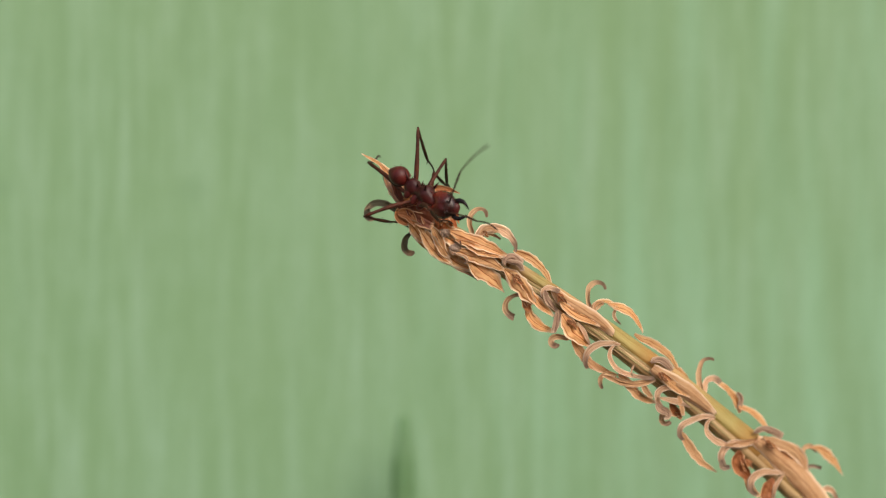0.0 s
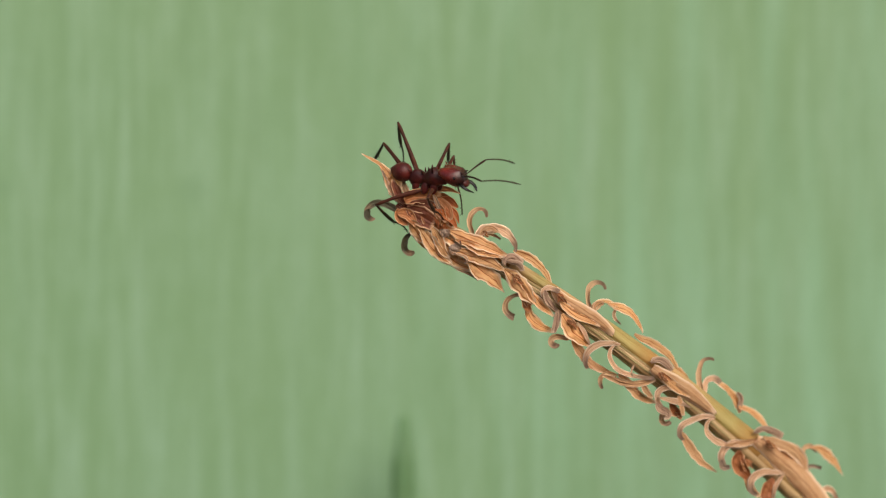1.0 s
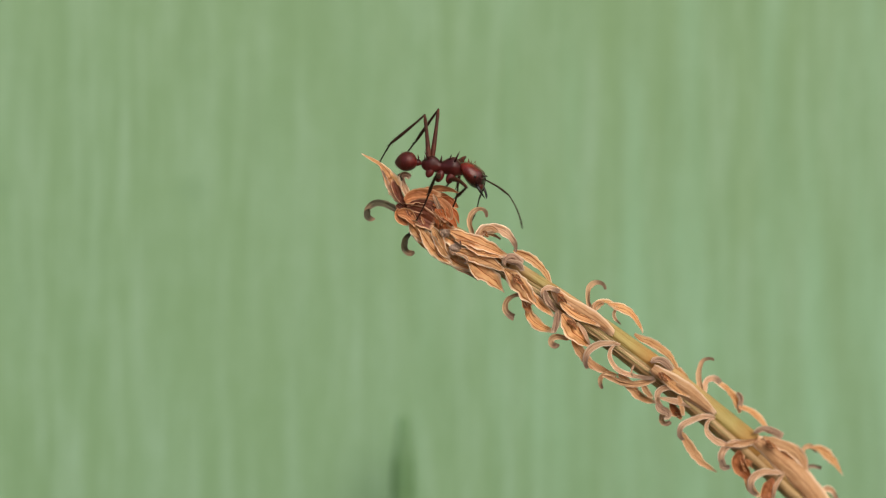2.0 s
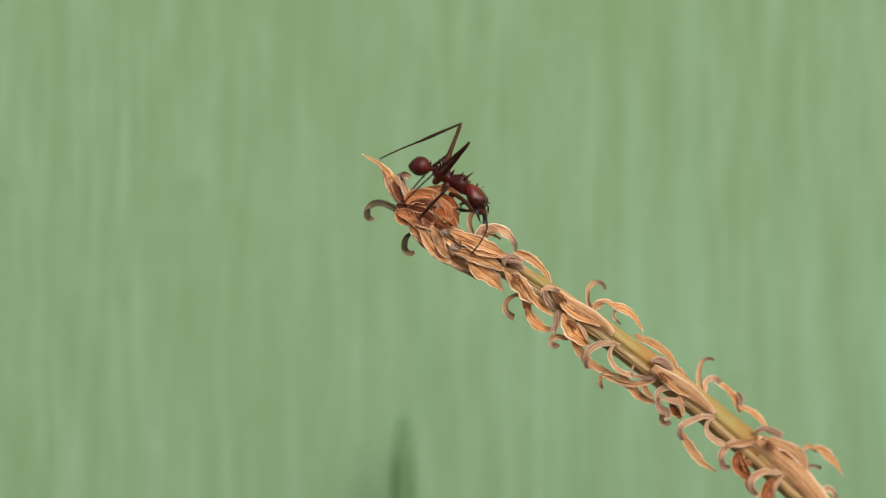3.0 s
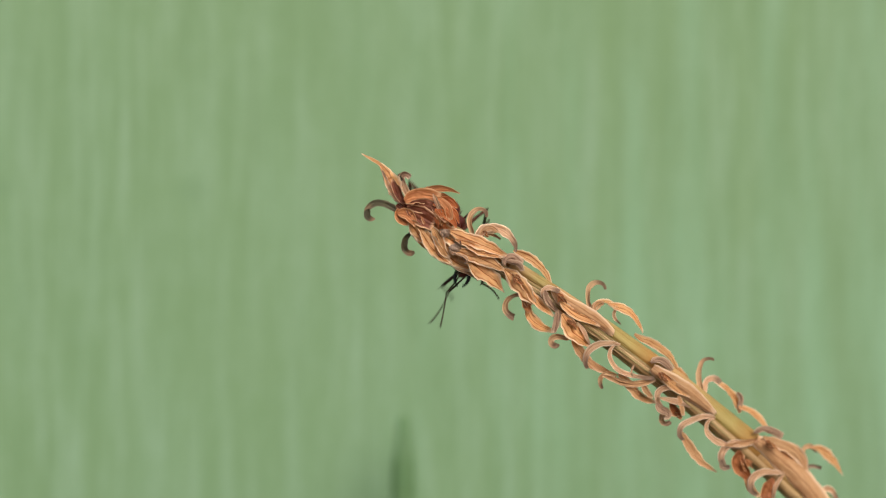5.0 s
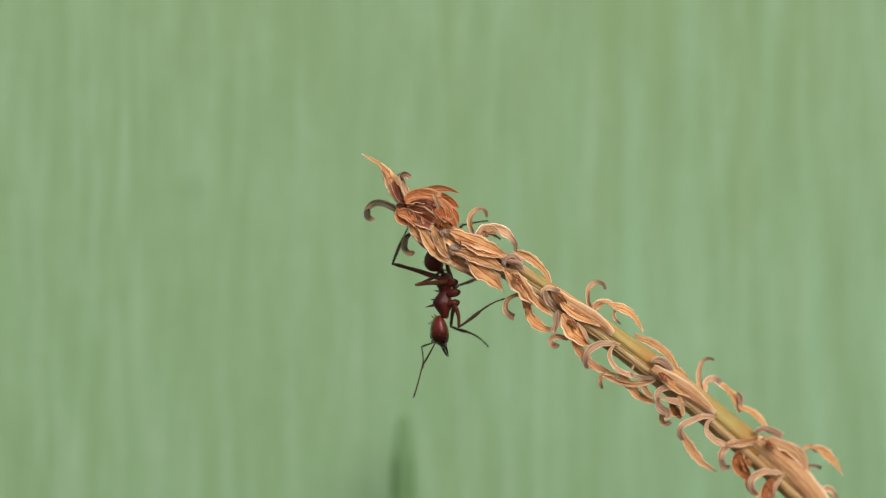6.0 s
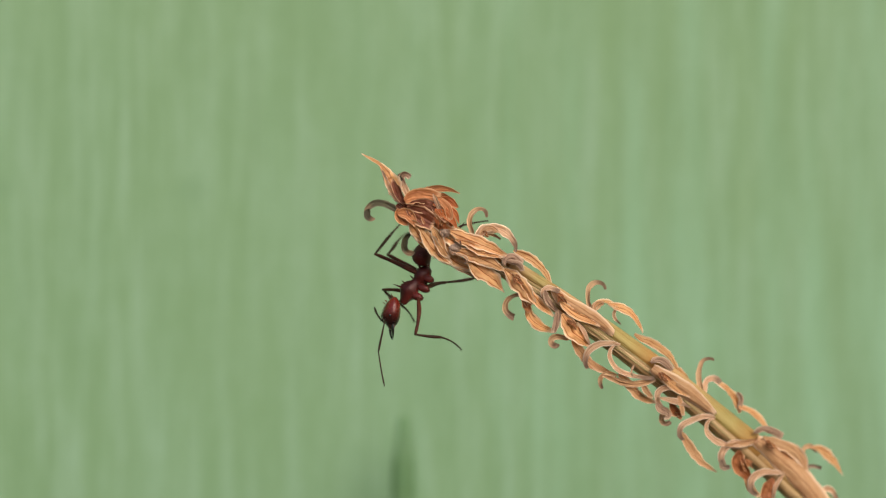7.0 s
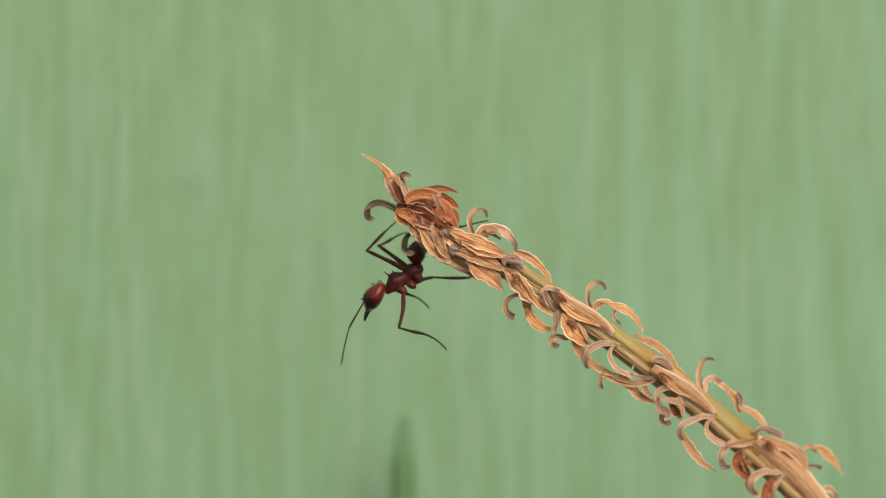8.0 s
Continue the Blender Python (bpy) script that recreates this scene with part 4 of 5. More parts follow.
def hold(t, body, fwd, up, head, hfwd, hup, gaster, depth, LF, LM, LH, RF, RM, RH, LA, RA):
    """A stance: body, head and abdomen in the view, the ways they face (right, up, towards the viewer), then for each leg
    knee, ankle and foot and for each feeler elbow and end, with the side (1 away, -1 near) to which each piece leans."""
    STANCES.append((t, body, Vector(fwd), Vector(up), head, Vector(hfwd), Vector(hup), gaster, depth,
                 {"LF": LF, "LM": LM, "LH": LH, "RF": RF, "RM": RM, "RH": RH, "LA": LA, "RA": RA}))


def turned(v):
    """From right, up, towards the viewer to the scene's axes."""
    return Vector((v[0], -v[2], v[1]))


def basis(fwd, up):
    x = fwd.normalized()
    z = (up - x * up.dot(x)).normalized()
    y = z.cross(x)
    return Matrix((x, y, z)).transposed()


def reach(a, px, py, length, lean):
    """The place on the sight line through (px, py) that lies length from a."""
    p = spot(px, py, a.y / UNIT)
    for _ in range(3):
        flat = math.hypot(p.x - a.x, p.z - a.z)
        p = spot(px, py, (a.y + lean * math.sqrt(max(0.0, (length * UNIT) ** 2 - flat ** 2))) / UNIT)
    return a + (p - a).normalized() * length * UNIT


def stance(k):
    t, body, fwd, up, head, hfwd, hup, gaster, depth, limbs = k
    out = {}
    rot = basis(turned(fwd), turned(up))
    centre = spot(*body, depth)
    c = fwd.normalized()[2]
    out["c"], out["r"] = centre, rot.to_quaternion()
    out["head"], out["hr"] = spot(*head, depth - c * 50), basis(turned(hfwd), turned(hup)).to_quaternion()
    out["gaster"] = spot(*gaster, depth + c * 35)
    for leg in LEGS:
        h = HIPS[leg[1]]
        p = centre + rot @ (Vector((h[0], h[1] * (1 if leg[0] == "L" else -1), h[2])) * UNIT)
        row = limbs[leg]
        for i, n in enumerate(BONES[leg[1]]):
            p = reach(p, row[3 * i], row[3 * i + 1], n, row[3 * i + 2])
            out[leg + str(i)] = p
    hrot = out["hr"].to_matrix()
    for s in "LR":
        p = out["head"] + hrot @ (Vector((20, 9 if s == "L" else -9, 10)) * UNIT)
        row = limbs[s + "A"]
        for i, n in enumerate((SCAPE, WHIP)):
            p = reach(p, row[3 * i], row[3 * i + 1], n, row[3 * i + 2])
            out[s + "A" + str(i)] = p
    return out


def between(t, times, poses):
    """The stance at t: places glide on a smooth line through the stances, turns swing from one to the next."""
    i = max(0, min(len(times) - 2, sum(1 for q in times if q <= t) - 1))
    t0, t1 = times[i], times[i + 1]
    s = (t - t0) / (t1 - t0)
    a, b = poses[i], poses[i + 1]
    out = {}
    for n in a:
        if n in ("r", "hr"):
            out[n] = a[n].slerp(b[n], s * s * (3 - 2 * s) * 0.5 + s * 0.5)
            continue
        m0 = (b[n] - poses[i - 1][n]) / (t1 - times[i - 1]) if i else (b[n] - a[n]) / (t1 - t0)
        m1 = (poses[i + 2][n] - a[n]) / (times[i + 2] - t0) if i + 2 < len(times) else (b[n] - a[n]) / (t1 - t0)
        h = (t1 - t0) * 0.8
        out[n] = (a[n] * (2 * s ** 3 - 3 * s * s + 1) + m0 * h * (s ** 3 - 2 * s * s + s)
                  + b[n] * (3 * s * s - 2 * s ** 3) + m1 * h * (s ** 3 - s * s))
    return out


def climb():
    STANCES.sort(key=lambda k: k[0])
    times, poses = [k[0] for k in STANCES], [stance(k) for k in STANCES]
    rows = {n: [] for n in ("root", *ANT)}
    last = {}

    def along(name, a, b, inv, up):
        x = (b - a).normalized()
        z = last.get(name, up)
        z = z - x * z.dot(x)
        if z.length < 0.05:
            z = x.orthogonal()
        z.normalize()
        last[name] = z
        return inv @ (Matrix.Translation(a) @ Matrix((x, z.cross(x), z)).transposed().to_4x4())

    for f in range(0, 241, 2):
        t = f / FPS
        p = between(t, times, poses)
        rot = p["r"].to_matrix()
        root = Matrix.Translation(p["c"]) @ rot.to_4x4()
        inv = root.inverted()
        rows["root"].append((t, root))
        neck = root @ (Vector((36, 0, -2)) * UNIT)
        hrot = p["hr"].to_matrix()
        hc = neck + (p["head"] - neck).normalized() * max(15 * UNIT, min(29 * UNIT, (p["head"] - neck).length))
        rows["head"].append((t, inv @ (Matrix.Translation(hc) @ hrot.to_4x4())))
        tail = root @ (Vector((-34, 0, -1)) * UNIT)
        way = (p["gaster"] - tail).normalized()
        up = rot @ Vector((0, 0, 1))
        wb = basis(-way, up)
        rows["waist"].append((t, inv @ (Matrix.Translation(tail + way * 12 * UNIT) @ wb.to_4x4())))
        gc = tail + way * max(17 * UNIT, min(42 * UNIT, (p["gaster"] - tail).length))
        rows["gaster"].append((t, inv @ (Matrix.Translation(gc) @ wb.to_4x4())))
        for leg in LEGS:
            h = HIPS[leg[1]]
            a = root @ (Vector((h[0], h[1] * (1 if leg[0] == "L" else -1), h[2])) * UNIT)
            for i, n in enumerate(BONES[leg[1]]):
                b = a + (p[leg + str(i)] - a).normalized() * n * UNIT
                rows[leg + str(i)].append((t, along(leg + str(i), a, b, inv, up)))
                a = b
        for s in "LR":
            a = hc + hrot @ (Vector((20, 9 if s == "L" else -9, 10)) * UNIT)
            for i, n in enumerate((SCAPE, WHIP)):
                b = a + (p[s + "A" + str(i)] - a).normalized() * n * UNIT
                rows[s + "A" + str(i)].append((t, along(s + "A" + str(i), a, b, inv, up)))
                a = b
    walk(ant, rows.pop("root"))
    for n, r in rows.items():
        walk(ANT[n], r)


def motions():
    hold(0.0, (745, 339), (.64, -.44, .62), (.25, .85, .45), (784, 363), (.75, -.25, .6), (-.5, .05, .8), (707, 312), -66,
        LF=(768, 305, 1, 786, 325, 1, 800, 350, 1), LM=(789, 282, 1, 791, 325, 1, 800, 350, 1), LH=(740, 223, 1, 757, 285, 1, 770, 310, 1),
        RF=(760, 372, -1, 778, 392, 1, 800, 395, 1), RM=(645, 383, -1, 690, 393, 1, 722, 402, 1), RH=(652, 288, 1, 664, 284, 1, 672, 276, 1),
        LA=(818, 295, 1, 873, 250, 1), RA=(845, 392, -1, 880, 407, -1))
    hold(0.2, (747, 336), (.66, -.38, .65), (.2, .85, .45), (787, 358), (.74, -.32, .58), (-.2, .4, .75), (709, 313), -66,
        LF=(774, 301, 1, 795, 325, 1, 806, 355, 1), LM=(793, 279, 1, 794, 330, 1, 800, 350, 1), LH=(743, 222, 1, 758, 290, 1, 768, 315, 1),
        RF=(755, 370, -1, 778, 385, 1, 790, 392, 1), RM=(647, 380, -1, 690, 393, 1, 722, 408, 1), RH=(658, 280, 1, 664, 284, 1, 672, 283, 1),
        LA=(847, 335, 1, 903, 360, 1), RA=(838, 377, -1, 873, 395, -1))
    hold(0.5, (756, 326), (.70, -.29, .65), (.15, .87, .45), (795, 340), (.78, -.42, .45), (.3, .8, .5), (714, 307), -48,
        LF=(790, 290, 1, 800, 320, 1, 815, 360, 1), LM=(783, 255, 1, 801, 300, 1, 808, 330, 1), LH=(745, 215, 1, 760, 285, 1, 765, 310, 1),
        RF=(757, 358, -1, 772, 380, 1, 785, 392, 1), RM=(652, 373, -1, 693, 393, 1, 722, 408, 1), RH=(668, 268, 1, 663, 284, 1, 670, 276, 1),
        LA=(855, 318, 1, 920, 335, 1), RA=(836, 368, -1, 910, 397, -1))
    hold(0.7, (757, 316), (.78, -.14, .58), (.1, .88, .45), (801, 322), (.85, -.38, .35), (.25, .85, .45), (711, 306), -36,
        LF=(801, 279, 1, 803, 320, 1, 818, 376, 1), LM=(776, 239, 1, 803, 275, 1, 808, 310, 1), LH=(742, 208, 1, 758, 280, 1, 765, 310, 1),
        RF=(757, 352, -1, 770, 375, 1, 785, 390, 1), RM=(654, 368, -1, 695, 393, 1, 721, 408, 1), RH=(674, 260, 1, 663, 285, 1, 668, 276, 1),
        LA=(853, 275, 1, 910, 252, 1), RA=(864, 362, -1, 935, 377, -1))
    hold(1.0, (757, 314), (.83, -.06, .55), (.05, .88, .45), (803, 310), (.85, -.42, .3), (.25, .85, .45), (712, 305), -24,
        LF=(803, 277, 1, 808, 325, 1, 818, 376, 1), LM=(795, 255, 1, 793, 285, 1, 800, 320, 1), LH=(701, 208, 1, 710, 258, 1, 714, 285, 1),
        RF=(757, 352, -1, 770, 375, 1, 785, 390, 1), RM=(655, 366, -1, 697, 393, 1, 720, 408, 1), RH=(679, 254, 1, 663, 283, 1, 670, 276, 1),
        LA=(860, 283, 1, 912, 290, 1), RA=(852, 321, -1, 923, 327, -1))
    hold(1.2, (761, 311), (.86, -.02, .5), (.03, .9, .4), (809, 307), (.86, -.42, .28), (.25, .86, .42), (712, 306), -22,
        LF=(808, 276, 1, 812, 330, 1, 818, 376, 1), LM=(795, 255, 1, 793, 285, 1, 800, 320, 1), LH=(708, 209, 1, 713, 260, 1, 717, 285, 1),
        RF=(758, 350, -1, 770, 375, 1, 785, 390, 1), RM=(656, 364, -1, 697, 393, 1, 720, 410, 1), RH=(686, 249, 1, 664, 282, 1, 672, 274, 1),
        LA=(853, 295, 1, 885, 325, 1), RA=(872, 338, -1, 942, 369, -1))
    hold(1.5, (768, 295), (1, .05, .03), (.0, .95, .25), (827, 291), (.85, -.45, .2), (.35, .88, .25), (714, 302), -18,
        LF=(808, 258, 1, 812, 305, 1, 816, 345, 1), LM=(800, 250, 1, 795, 290, 1, 800, 330, 1), LH=(734, 196, 1, 725, 250, 1, 723, 280, 1),
        RF=(792, 318, -1, 786, 358, 1, 778, 398, 1), RM=(733, 320, -1, 727, 384, 1, 720, 440, 1), RH=(714, 223, 1, 674, 270, 1, 673, 298, 1),
        LA=(863, 280, 1, 880, 305, 1), RA=(900, 317, -1, 963, 337, -1))
    hold(1.7, (776, 286), (1, .03, .0), (.0, .98, .2), (829, 293), (.75, -.65, .12), (.5, .82, .2), (714, 292), -16,
        LF=(812, 262, 1, 806, 318, 1, 800, 345, 1), LM=(814, 258, 1, 797, 310, 1, 793, 345, 1), LH=(757, 194, 1, 736, 255, 1, 732, 285, 1),
        RF=(800, 312, -1, 800, 330, 1, 796, 358, 1), RM=(752, 305, -1, 744, 350, 1, 733, 402, 1), RH=(729, 206, 1, 681, 257, 1, 675, 293, 1),
        LA=(848, 318, 1, 836, 352, 1), RA=(908, 322, -1, 970, 365, -1))
    hold(2.25, (792, 302), (.92, -.3, .05), (.3, .9, .25), (842, 322), (.55, -.8, .2), (.7, .6, .25), (726, 284), -4,
        LF=(826, 300, 1, 812, 345, 1, 808, 370, 1), LM=(826, 290, 1, 800, 320, 1, 760, 345, 1), LH=(788, 196, 1, 735, 246, 1, 690, 285, 1),
        RF=(842, 348, -1, 812, 366, 1, 800, 385, 1), RM=(786, 316, -1, 766, 345, 1, 735, 392, 1), RH=(770, 204, 1, 705, 250, 1, 670, 286, 1),
        LA=(850, 375, 1, 838, 420, 1), RA=(895, 365, -1, 890, 425, -1))
    hold(2.8, (800, 313), (.8, -.55, .1), (.5, .8, .3), (843, 349), (.38, -.88, .3), (.85, .4, .3), (740, 288), 8,
        LF=(838, 345, 1, 812, 350, 1, 800, 352, 1), LM=(795, 275, 1, 765, 302, 1, 733, 338, 1), LH=(800, 203, 1, 729, 248, 1, 668, 284, 1),
        RF=(842, 366, -1, 810, 367, 1, 800, 372, 1), RM=(792, 333, -1, 748, 380, 1, 737, 393, 1), RH=(812, 213, -1, 727, 250, 1, 686, 290, 1),
        LA=(862, 375, 1, 858, 410, 1), RA=(864, 385, -1, 838, 460, -1))
    hold(3.0, (801, 318), (.82, -.52, .1), (.5, .8, .3), (843, 350), (.4, -.86, .3), (.85, .4, .3), (744, 295), 12,
        LF=(838, 352, 1, 815, 362, 1, 812, 380, 1), LM=(797, 270, 1, 760, 300, 1, 730, 335, 1), LH=(816, 219, 1, 740, 252, 1, 668, 283, 1),
        RF=(836, 374, -1, 812, 371, 1, 802, 372, 1), RM=(792, 333, -1, 748, 380, 1, 737, 393, 1), RH=(830, 253, -1, 775, 302, 1, 712, 361, 1),
        LA=(862, 380, 1, 850, 425, 1), RA=(862, 405, -1, 832, 452, -1))
    hold(3.2, (801, 318), (.85, -.5, .1), (.45, .82, .3), (849, 341), (.6, -.75, .28), (.72, .58, .3), (742, 295), 16,
        LF=(838, 345, 1, 813, 350, 1, 812, 375, 1), LM=(797, 268, 1, 760, 300, 1, 728, 333, 1), LH=(812, 216, 1, 738, 250, 1, 668, 283, 1),
        RF=(840, 366, -1, 811, 368, 1, 802, 370, 1), RM=(850, 283, -1, 805, 333, 1, 789, 364, 1), RH=(822, 247, -1, 768, 307, 1, 714, 359, 1),
        LA=(870, 370, 1, 862, 385, 1), RA=(894, 398, -1, 889, 441, -1))
    hold(3.5, (813, 314), (.9, -.38, .15), (.35, .85, .4), (857, 330), (.55, -.75, .35), (.7, .6, .35), (761, 301), 24,
        LF=(842, 340, 1, 812, 345, 1, 812, 376, 1), LM=(797, 265, 1, 778, 300, 1, 752, 335, 1), LH=(806, 215, 1, 738, 249, 1, 668, 282, 1),
        RF=(880, 345, -1, 865, 392, 1, 838, 421, 1), RM=(844, 284, -1, 804, 338, 1, 787, 358, 1), RH=(853, 236, -1, 805, 300, 1, 768, 340, 1),
        LA=(880, 380, 1, 870, 420, 1), RA=(910, 370, -1, 911, 423, -1))
    hold(3.7, (820, 315), (.97, -.24, -.15), (.2, .87, .45), (857, 331), (.5, -.62, .6), (.35, .75, .55), (769, 308), 30,
        LF=(842, 335, 1, 803, 345, 1, 812, 376, 1), LM=(800, 275, 1, 780, 305, 1, 756, 340, 1), LH=(803, 222, 1, 735, 253, 1, 668, 283, 1),
        RF=(890, 338, -1, 862, 370, 1, 836, 398, 1), RM=(871, 293, -1, 883, 338, 1, 893, 372, 1), RH=(847, 235, -1, 803, 300, 1, 763, 340, 1),
        LA=(880, 350, 1, 895, 380, 1), RA=(905, 365, -1, 899, 408, -1))
    hold(4.0, (826, 332), (.64, -.36, -.68), (.3, .8, .4), (852, 352), (.2, -.86, -.5), (.72, .26, -.1), (797, 323), 42,
        LF=(842, 345, 1, 808, 358, 1, 812, 380, 1), LM=(760, 317, 1, 764, 340, 1, 775, 365, 1), LH=(791, 238, 1, 729, 260, 1, 660, 284, 1),
        RF=(903, 322, -1, 887, 375, 1, 872, 430, 1), RM=(881, 318, -1, 879, 360, 1, 882, 392, 1), RH=(838, 248, -1, 803, 297, 1, 765, 336, 1),
        LA=(878, 385, 1, 872, 420, 1), RA=(868, 360, -1, 880, 380, -1))
    hold(4.2, (826, 343), (.62, -.52, -.55), (.45, .7, .4), (844, 362), (.15, -.92, -.4), (.8, .18, 0), (801, 330), 48,
        LF=(842, 365, 1, 815, 375, 1, 812, 395, 1), LM=(750, 325, 1, 772, 345, 1, 785, 370, 1), LH=(781, 248, 1, 725, 266, 1, 660, 286, 1),
        RF=(897, 322, -1, 889, 375, 1, 878, 435, 1), RM=(872, 322, -1, 872, 362, 1, 877, 396, 1), RH=(834, 258, -1, 803, 300, 1, 765, 337, 1),
        LA=(860, 400, 1, 840, 445, 1), RA=(885, 380, -1, 899, 410, -1))
    hold(4.5, (834, 351), (.5, -.68, -.5), (.6, .6, .4), (850, 376), (.1, -.96, -.25), (.85, .1, .15), (808, 333), 54,
        LF=(846, 385, 1, 835, 420, 1, 830, 450, 1), LM=(770, 340, 1, 785, 365, 1, 790, 390, 1), LH=(795, 270, 1, 758, 310, 1, 738, 335, 1),
        RF=(903, 329, -1, 890, 385, 1, 880, 440, 1), RM=(878, 348, -1, 880, 380, 1, 884, 410, 1), RH=(826, 274, -1, 798, 305, 1, 768, 338, 1),
        LA=(810, 440, 1, 776, 497, 1), RA=(860, 430, -1, 862, 480, -1))
    hold(4.7, (829, 358), (.45, -.75, -.45), (.65, .5, .4), (847, 387), (.05, -.97, -.2), (.85, .1, .1), (805, 337), 58,
        LF=(850, 410, 1, 858, 450, 1, 868, 490, 1), LM=(775, 365, 1, 780, 395, 1, 785, 420, 1), LH=(800, 290, 1, 764, 318, 1, 742, 336, 1),
        RF=(902, 336, -1, 890, 388, 1, 878, 438, 1), RM=(844, 323, -1, 860, 368, 1, 868, 395, 1), RH=(820, 286, -1, 790, 318, 1, 768, 340, 1),
        LA=(790, 450, 1, 750, 506, 1), RA=(862, 470, -1, 870, 525, -1))
    hold(5.2, (802, 450), (-.02, -1, -.1), (.05, .05, -.9), (806, 505), (0, -1, 0), (0, 0, -.9), (790, 395), 56,
        LF=(835, 500, -1, 850, 530, 1, 885, 540, 1), LM=(838, 440, 1, 845, 450, 1, 850, 470, 1), LH=(730, 400, -1, 715, 395, 1, 722, 395, 1),
        RF=(775, 520, 1, 760, 545, 1, 765, 570, 1), RM=(845, 420, 1, 855, 405, 1, 862, 392, 1), RH=(748, 460, 1, 740, 450, 1, 735, 440, 1),
        LA=(780, 570, -1, 790, 630, -1), RA=(740, 550, 1, 700, 590, 1))
    hold(5.8, (783, 523), (.05, -1, 0), (-.8, 0, -.35), (783, 581), (.08, -.97, .15), (-.92, -.1, .15), (765, 462), 44,
        LF=(821, 580, -1, 868, 551, 1, 908, 539, 1), LM=(812, 508, 1, 842, 495, 1, 868, 484, 1), LH=(693, 453, 1, 712, 412, 1, 724, 395, 1),
        RF=(800, 562, 1, 828, 552, 1, 862, 545, 1), RM=(785, 437, 1, 818, 399, 1, 862, 391, 1), RH=(735, 539, -1, 770, 500, 1, 785, 478, 1),
        LA=(797, 655, -1, 829, 721, -1), RA=(725, 610, 1, 692, 651, 1))
    hold(6.0, (785, 522), (-.05, -1, 0), (-.9, 0, -.25), (777, 587), (.1, -.98, .1), (-.93, -.1, .15), (768, 463), 44,
        LF=(812, 579, -1, 850, 551, 1, 892, 529, 1), LM=(812, 505, 1, 842, 494, 1, 868, 484, 1), LH=(695, 467, 1, 712, 425, 1, 724, 395, 1),
        RF=(798, 578, 1, 828, 588, 1, 862, 611, 1), RM=(785, 437, 1, 818, 399, 1, 862, 391, 1), RH=(736, 504, -1, 770, 490, 1, 792, 477, 1),
        LA=(747, 648, -1, 731, 706, -1), RA=(746, 614, 1, 748, 653, 1))
    hold(6.2, (785, 524), (-.12, -.99, 0), (-.93, .05, -.2), (772, 588), (.12, -.98, .1), (-.93, -.1, .15), (768, 464), 44,
        LF=(806, 577, -1, 852, 574, 1, 894, 583, 1), LM=(812, 505, 1, 842, 495, 1, 868, 484, 1), LH=(695, 471, 1, 712, 425, 1, 724, 395, 1),
        RF=(800, 583, 1, 840, 579, 1, 868, 585, 1), RM=(785, 437, 1, 818, 399, 1, 862, 391, 1), RH=(745, 490, -1, 790, 486, 1, 825, 483, 1),
        LA=(760, 650, -1, 773, 718, -1), RA=(717, 598, 1, 671, 633, 1))
    hold(6.5, (771, 520), (-.28, -.95, 0), (-.93, .2, -.15), (747, 575), (.05, -.98, .15), (-.95, -.05, .15), (759, 463), 44,
        LF=(768, 598, -1, 812, 603, 1, 843, 630, 1), LM=(803, 508, 1, 842, 494, 1, 868, 484, 1), LH=(684, 471, 1, 704, 425, 1, 722, 395, 1),
        RF=(775, 560, 1, 800, 568, 1, 813, 580, 1), RM=(765, 437, 1, 818, 399, 1, 862, 391, 1), RH=(705, 496, 1, 722, 455, 1, 728, 420, 1),
        LA=(730, 652, -1, 727, 720, -1), RA=(719, 572, 1, 727, 562, 1))
    hold(6.7, (747, 512), (-.55, -.82, 0), (-.82, .5, -.1), (712, 567), (-.15, -.96, .2), (-.95, .15, .15), (752, 457), 44,
        LF=(732, 587, -1, 770, 612, 1, 790, 653, 1), LM=(798, 503, 1, 842, 493, 1, 868, 484, 1), LH=(672, 460, 1, 698, 420, 1, 717, 395, 1),
        RF=(735, 556, 1, 765, 562, 1, 801, 584, 1), RM=(765, 437, 1, 818, 399, 1, 862, 391, 1), RH=(697, 466, 1, 712, 438, 1, 725, 418, 1),
        LA=(660, 617, -1, 607, 669, -1), RA=(658, 542, 1, 601, 534, 1))
    hold(7.0, (734, 503), (-.62, -.78, 0), (-.78, .6, -.1), (691, 554), (-.18, -.96, .2), (-.95, .15, .15), (747, 453), 44,
        LF=(735, 592, -1, 780, 597, 1, 815, 617, 1), LM=(790, 500, 1, 838, 493, 1, 868, 484, 1), LH=(664, 450, 1, 692, 415, 1, 713, 392, 1),
        RF=(678, 513, 1, 710, 540, 1, 732, 567, 1), RM=(765, 437, 1, 818, 399, 1, 862, 391, 1), RH=(686, 451, 1, 703, 428, 1, 722, 412, 1),
        LA=(669, 626, -1, 681, 686, -1), RA=(663, 545, 1, 664, 552, 1))
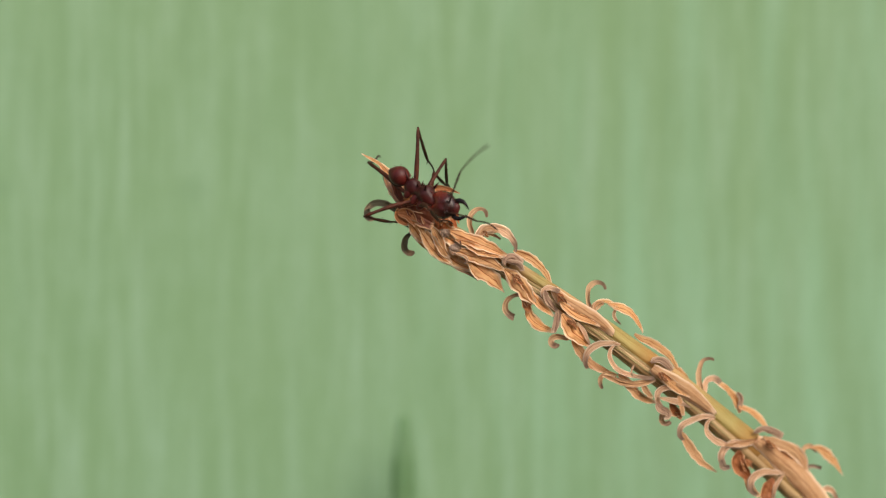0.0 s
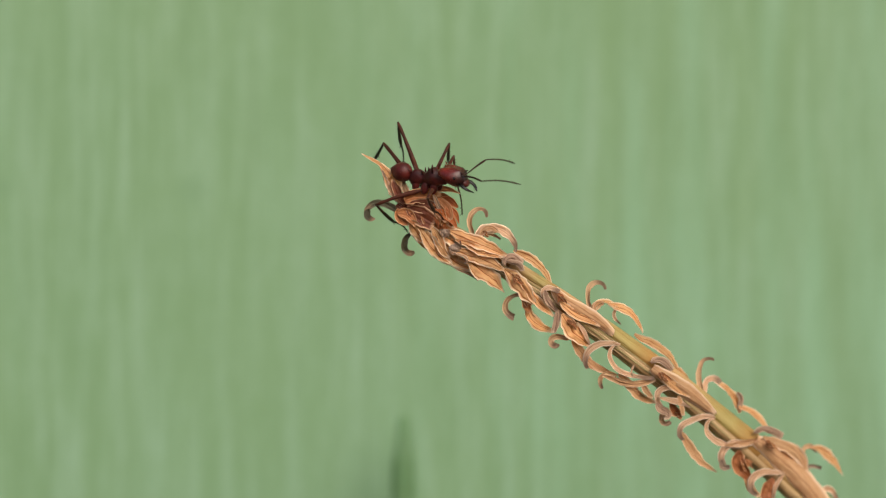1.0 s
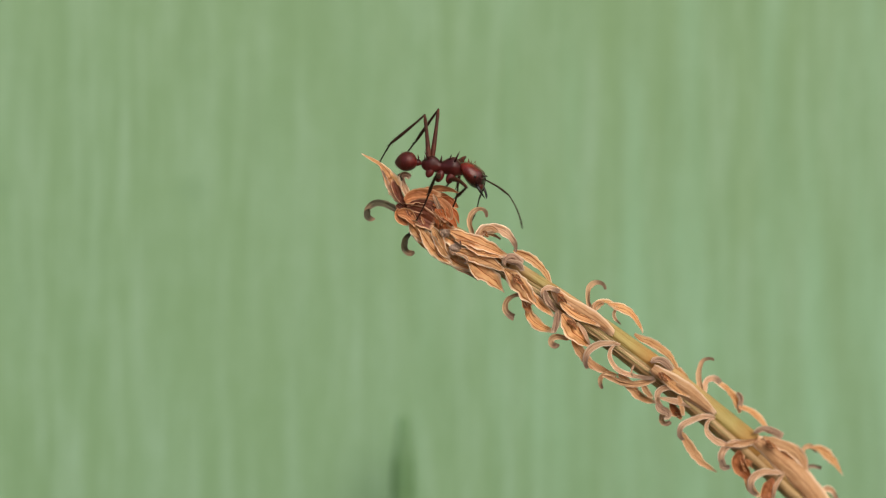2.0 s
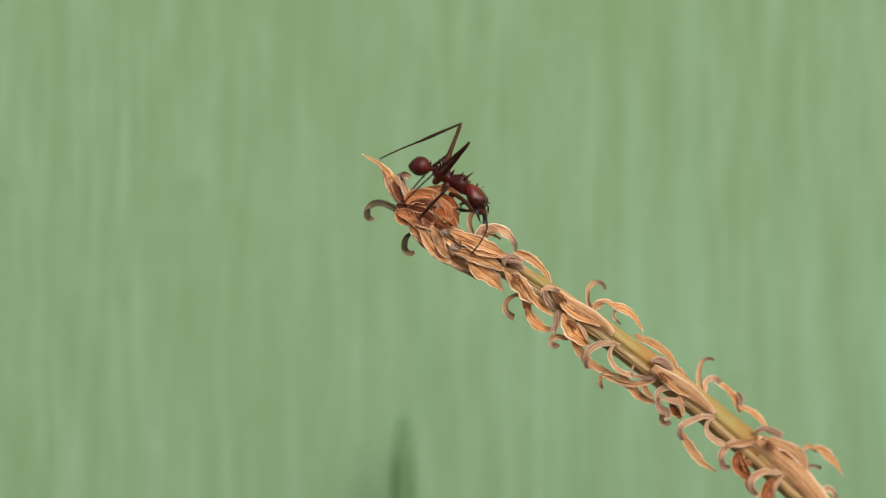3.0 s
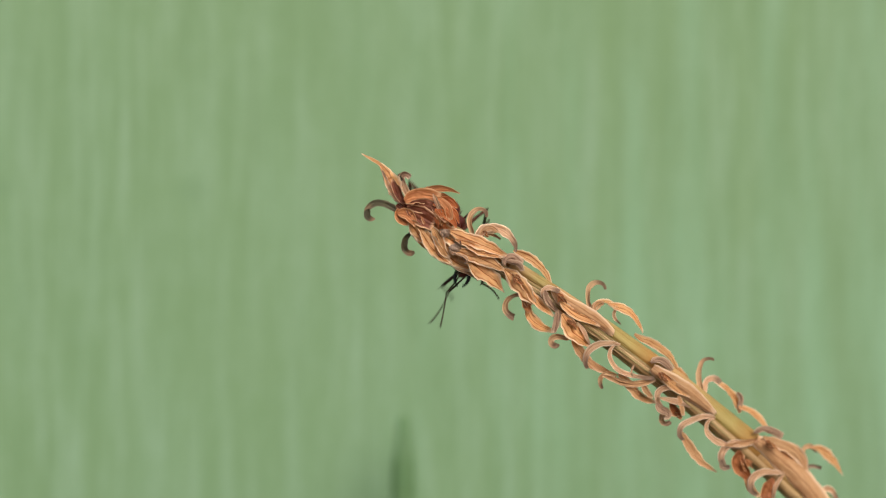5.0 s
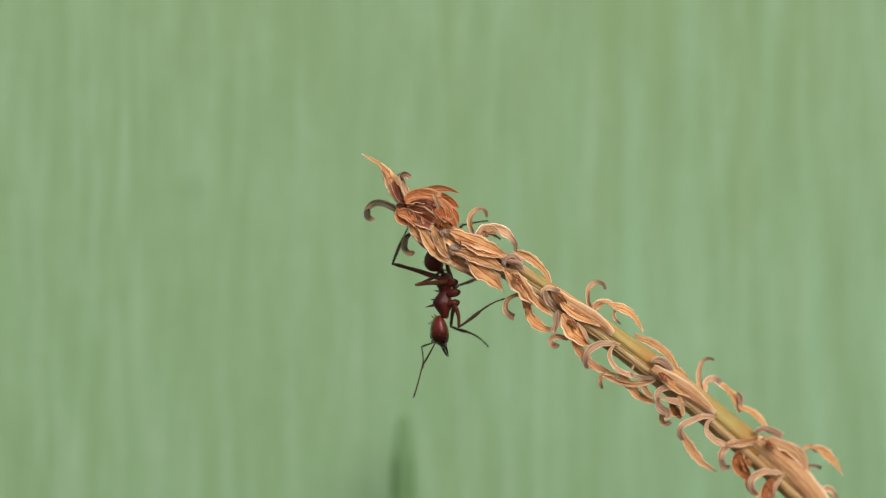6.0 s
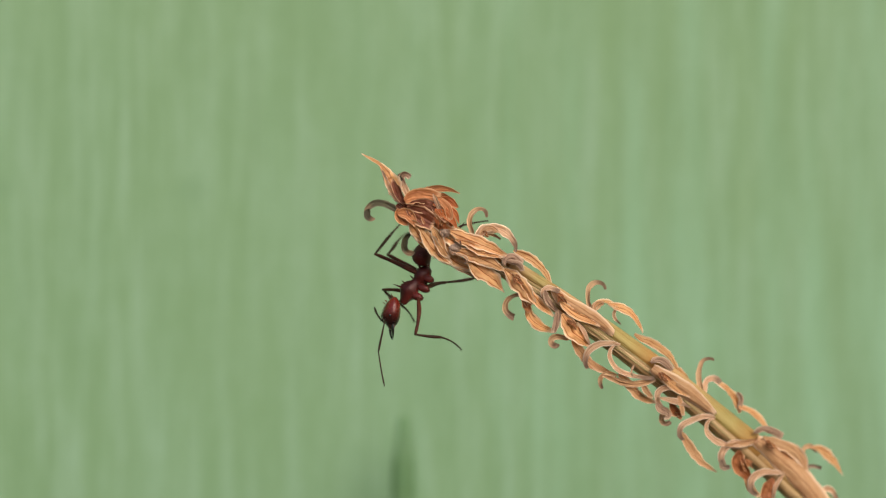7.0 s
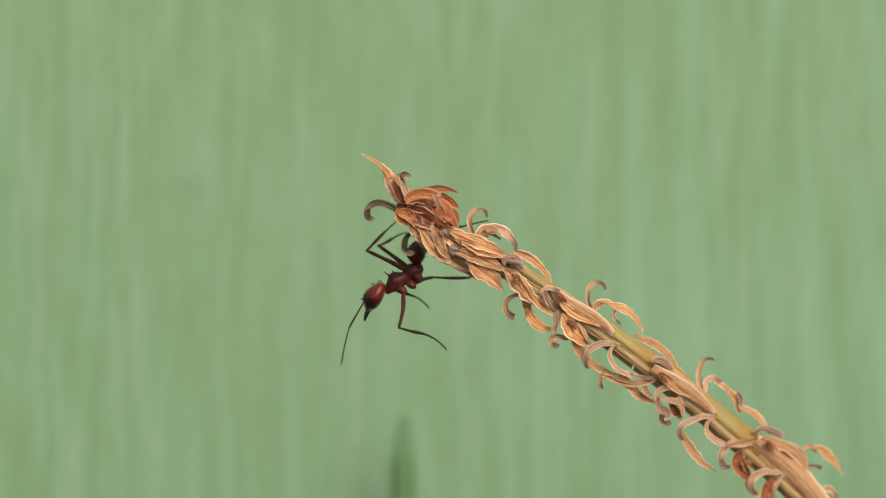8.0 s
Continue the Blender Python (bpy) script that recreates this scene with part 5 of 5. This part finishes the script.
    hold(7.2, (728, 500), (-.65, -.75, 0), (-.75, .62, -.08), (686, 546), (-.15, -.96, .2), (-.95, .15, .15), (741, 452), 44,
        LF=(733, 592, -1, 778, 593, 1, 816, 612, 1), LM=(765, 498, 1, 825, 493, 1, 868, 484, 1), LH=(660, 450, 1, 688, 415, 1, 709, 392, 1),
        RF=(680, 506, 1, 718, 535, 1, 740, 552, 1), RM=(757, 437, 1, 818, 399, 1, 862, 391, 1), RH=(680, 450, 1, 700, 428, 1, 722, 412, 1),
        LA=(657, 615, -1, 650, 682, -1), RA=(655, 523, 1, 640, 516, 1))
    hold(7.5, (722, 498), (-.7, -.7, 0), (-.7, .68, -.05), (679, 541), (-.35, -.92, .12), (-.9, .35, .12), (738, 450), 44,
        LF=(692, 575, -1, 733, 603, 1, 757, 638, 1), LM=(766, 497, 1, 826, 492, 1, 868, 484, 1), LH=(654, 449, 1, 684, 415, 1, 707, 390, 1),
        RF=(690, 520, 1, 732, 530, 1, 770, 552, 1), RM=(757, 437, 1, 818, 399, 1, 862, 391, 1), RH=(676, 449, 1, 698, 430, 1, 722, 415, 1),
        LA=(637, 607, -1, 621, 682, -1), RA=(651, 538, 1, 645, 564, 1))
    hold(7.7, (719, 496), (-.77, -.62, 0), (-.63, .75, -.05), (672, 535), (-.42, -.88, .1), (-.87, .42, .12), (736, 449), 44,
        LF=(703, 581, -1, 745, 602, 1, 774, 635, 1), LM=(766, 495, 1, 826, 491, 1, 868, 484, 1), LH=(653, 447, 1, 683, 412, 1, 706, 390, 1),
        RF=(690, 515, 1, 735, 527, 1, 774, 548, 1), RM=(757, 437, 1, 818, 399, 1, 862, 391, 1), RH=(676, 443, 1, 697, 428, 1, 722, 415, 1),
        LA=(608, 575, -1, 570, 600, -1), RA=(634, 513, 1, 599, 508, 1))
    hold(8.0, (714, 491), (-.83, -.55, 0), (-.56, .8, -.05), (663, 523), (-.55, -.8, .1), (-.8, .55, .12), (737, 448), 44,
        LF=(706, 580, -1, 750, 591, 1, 788, 616, 1), LM=(767, 491, 1, 827, 492, 1, 868, 484, 1), LH=(649, 444, 1, 680, 412, 1, 704, 390, 1),
        RF=(690, 510, 1, 726, 522, 1, 758, 543, 1), RM=(757, 437, 1, 818, 399, 1, 862, 391, 1), RH=(670, 435, 1, 695, 422, 1, 722, 412, 1),
        LA=(618, 580, -1, 604, 646, -1), RA=(652, 512, 1, 650, 520, 1))
    climb()


motions()
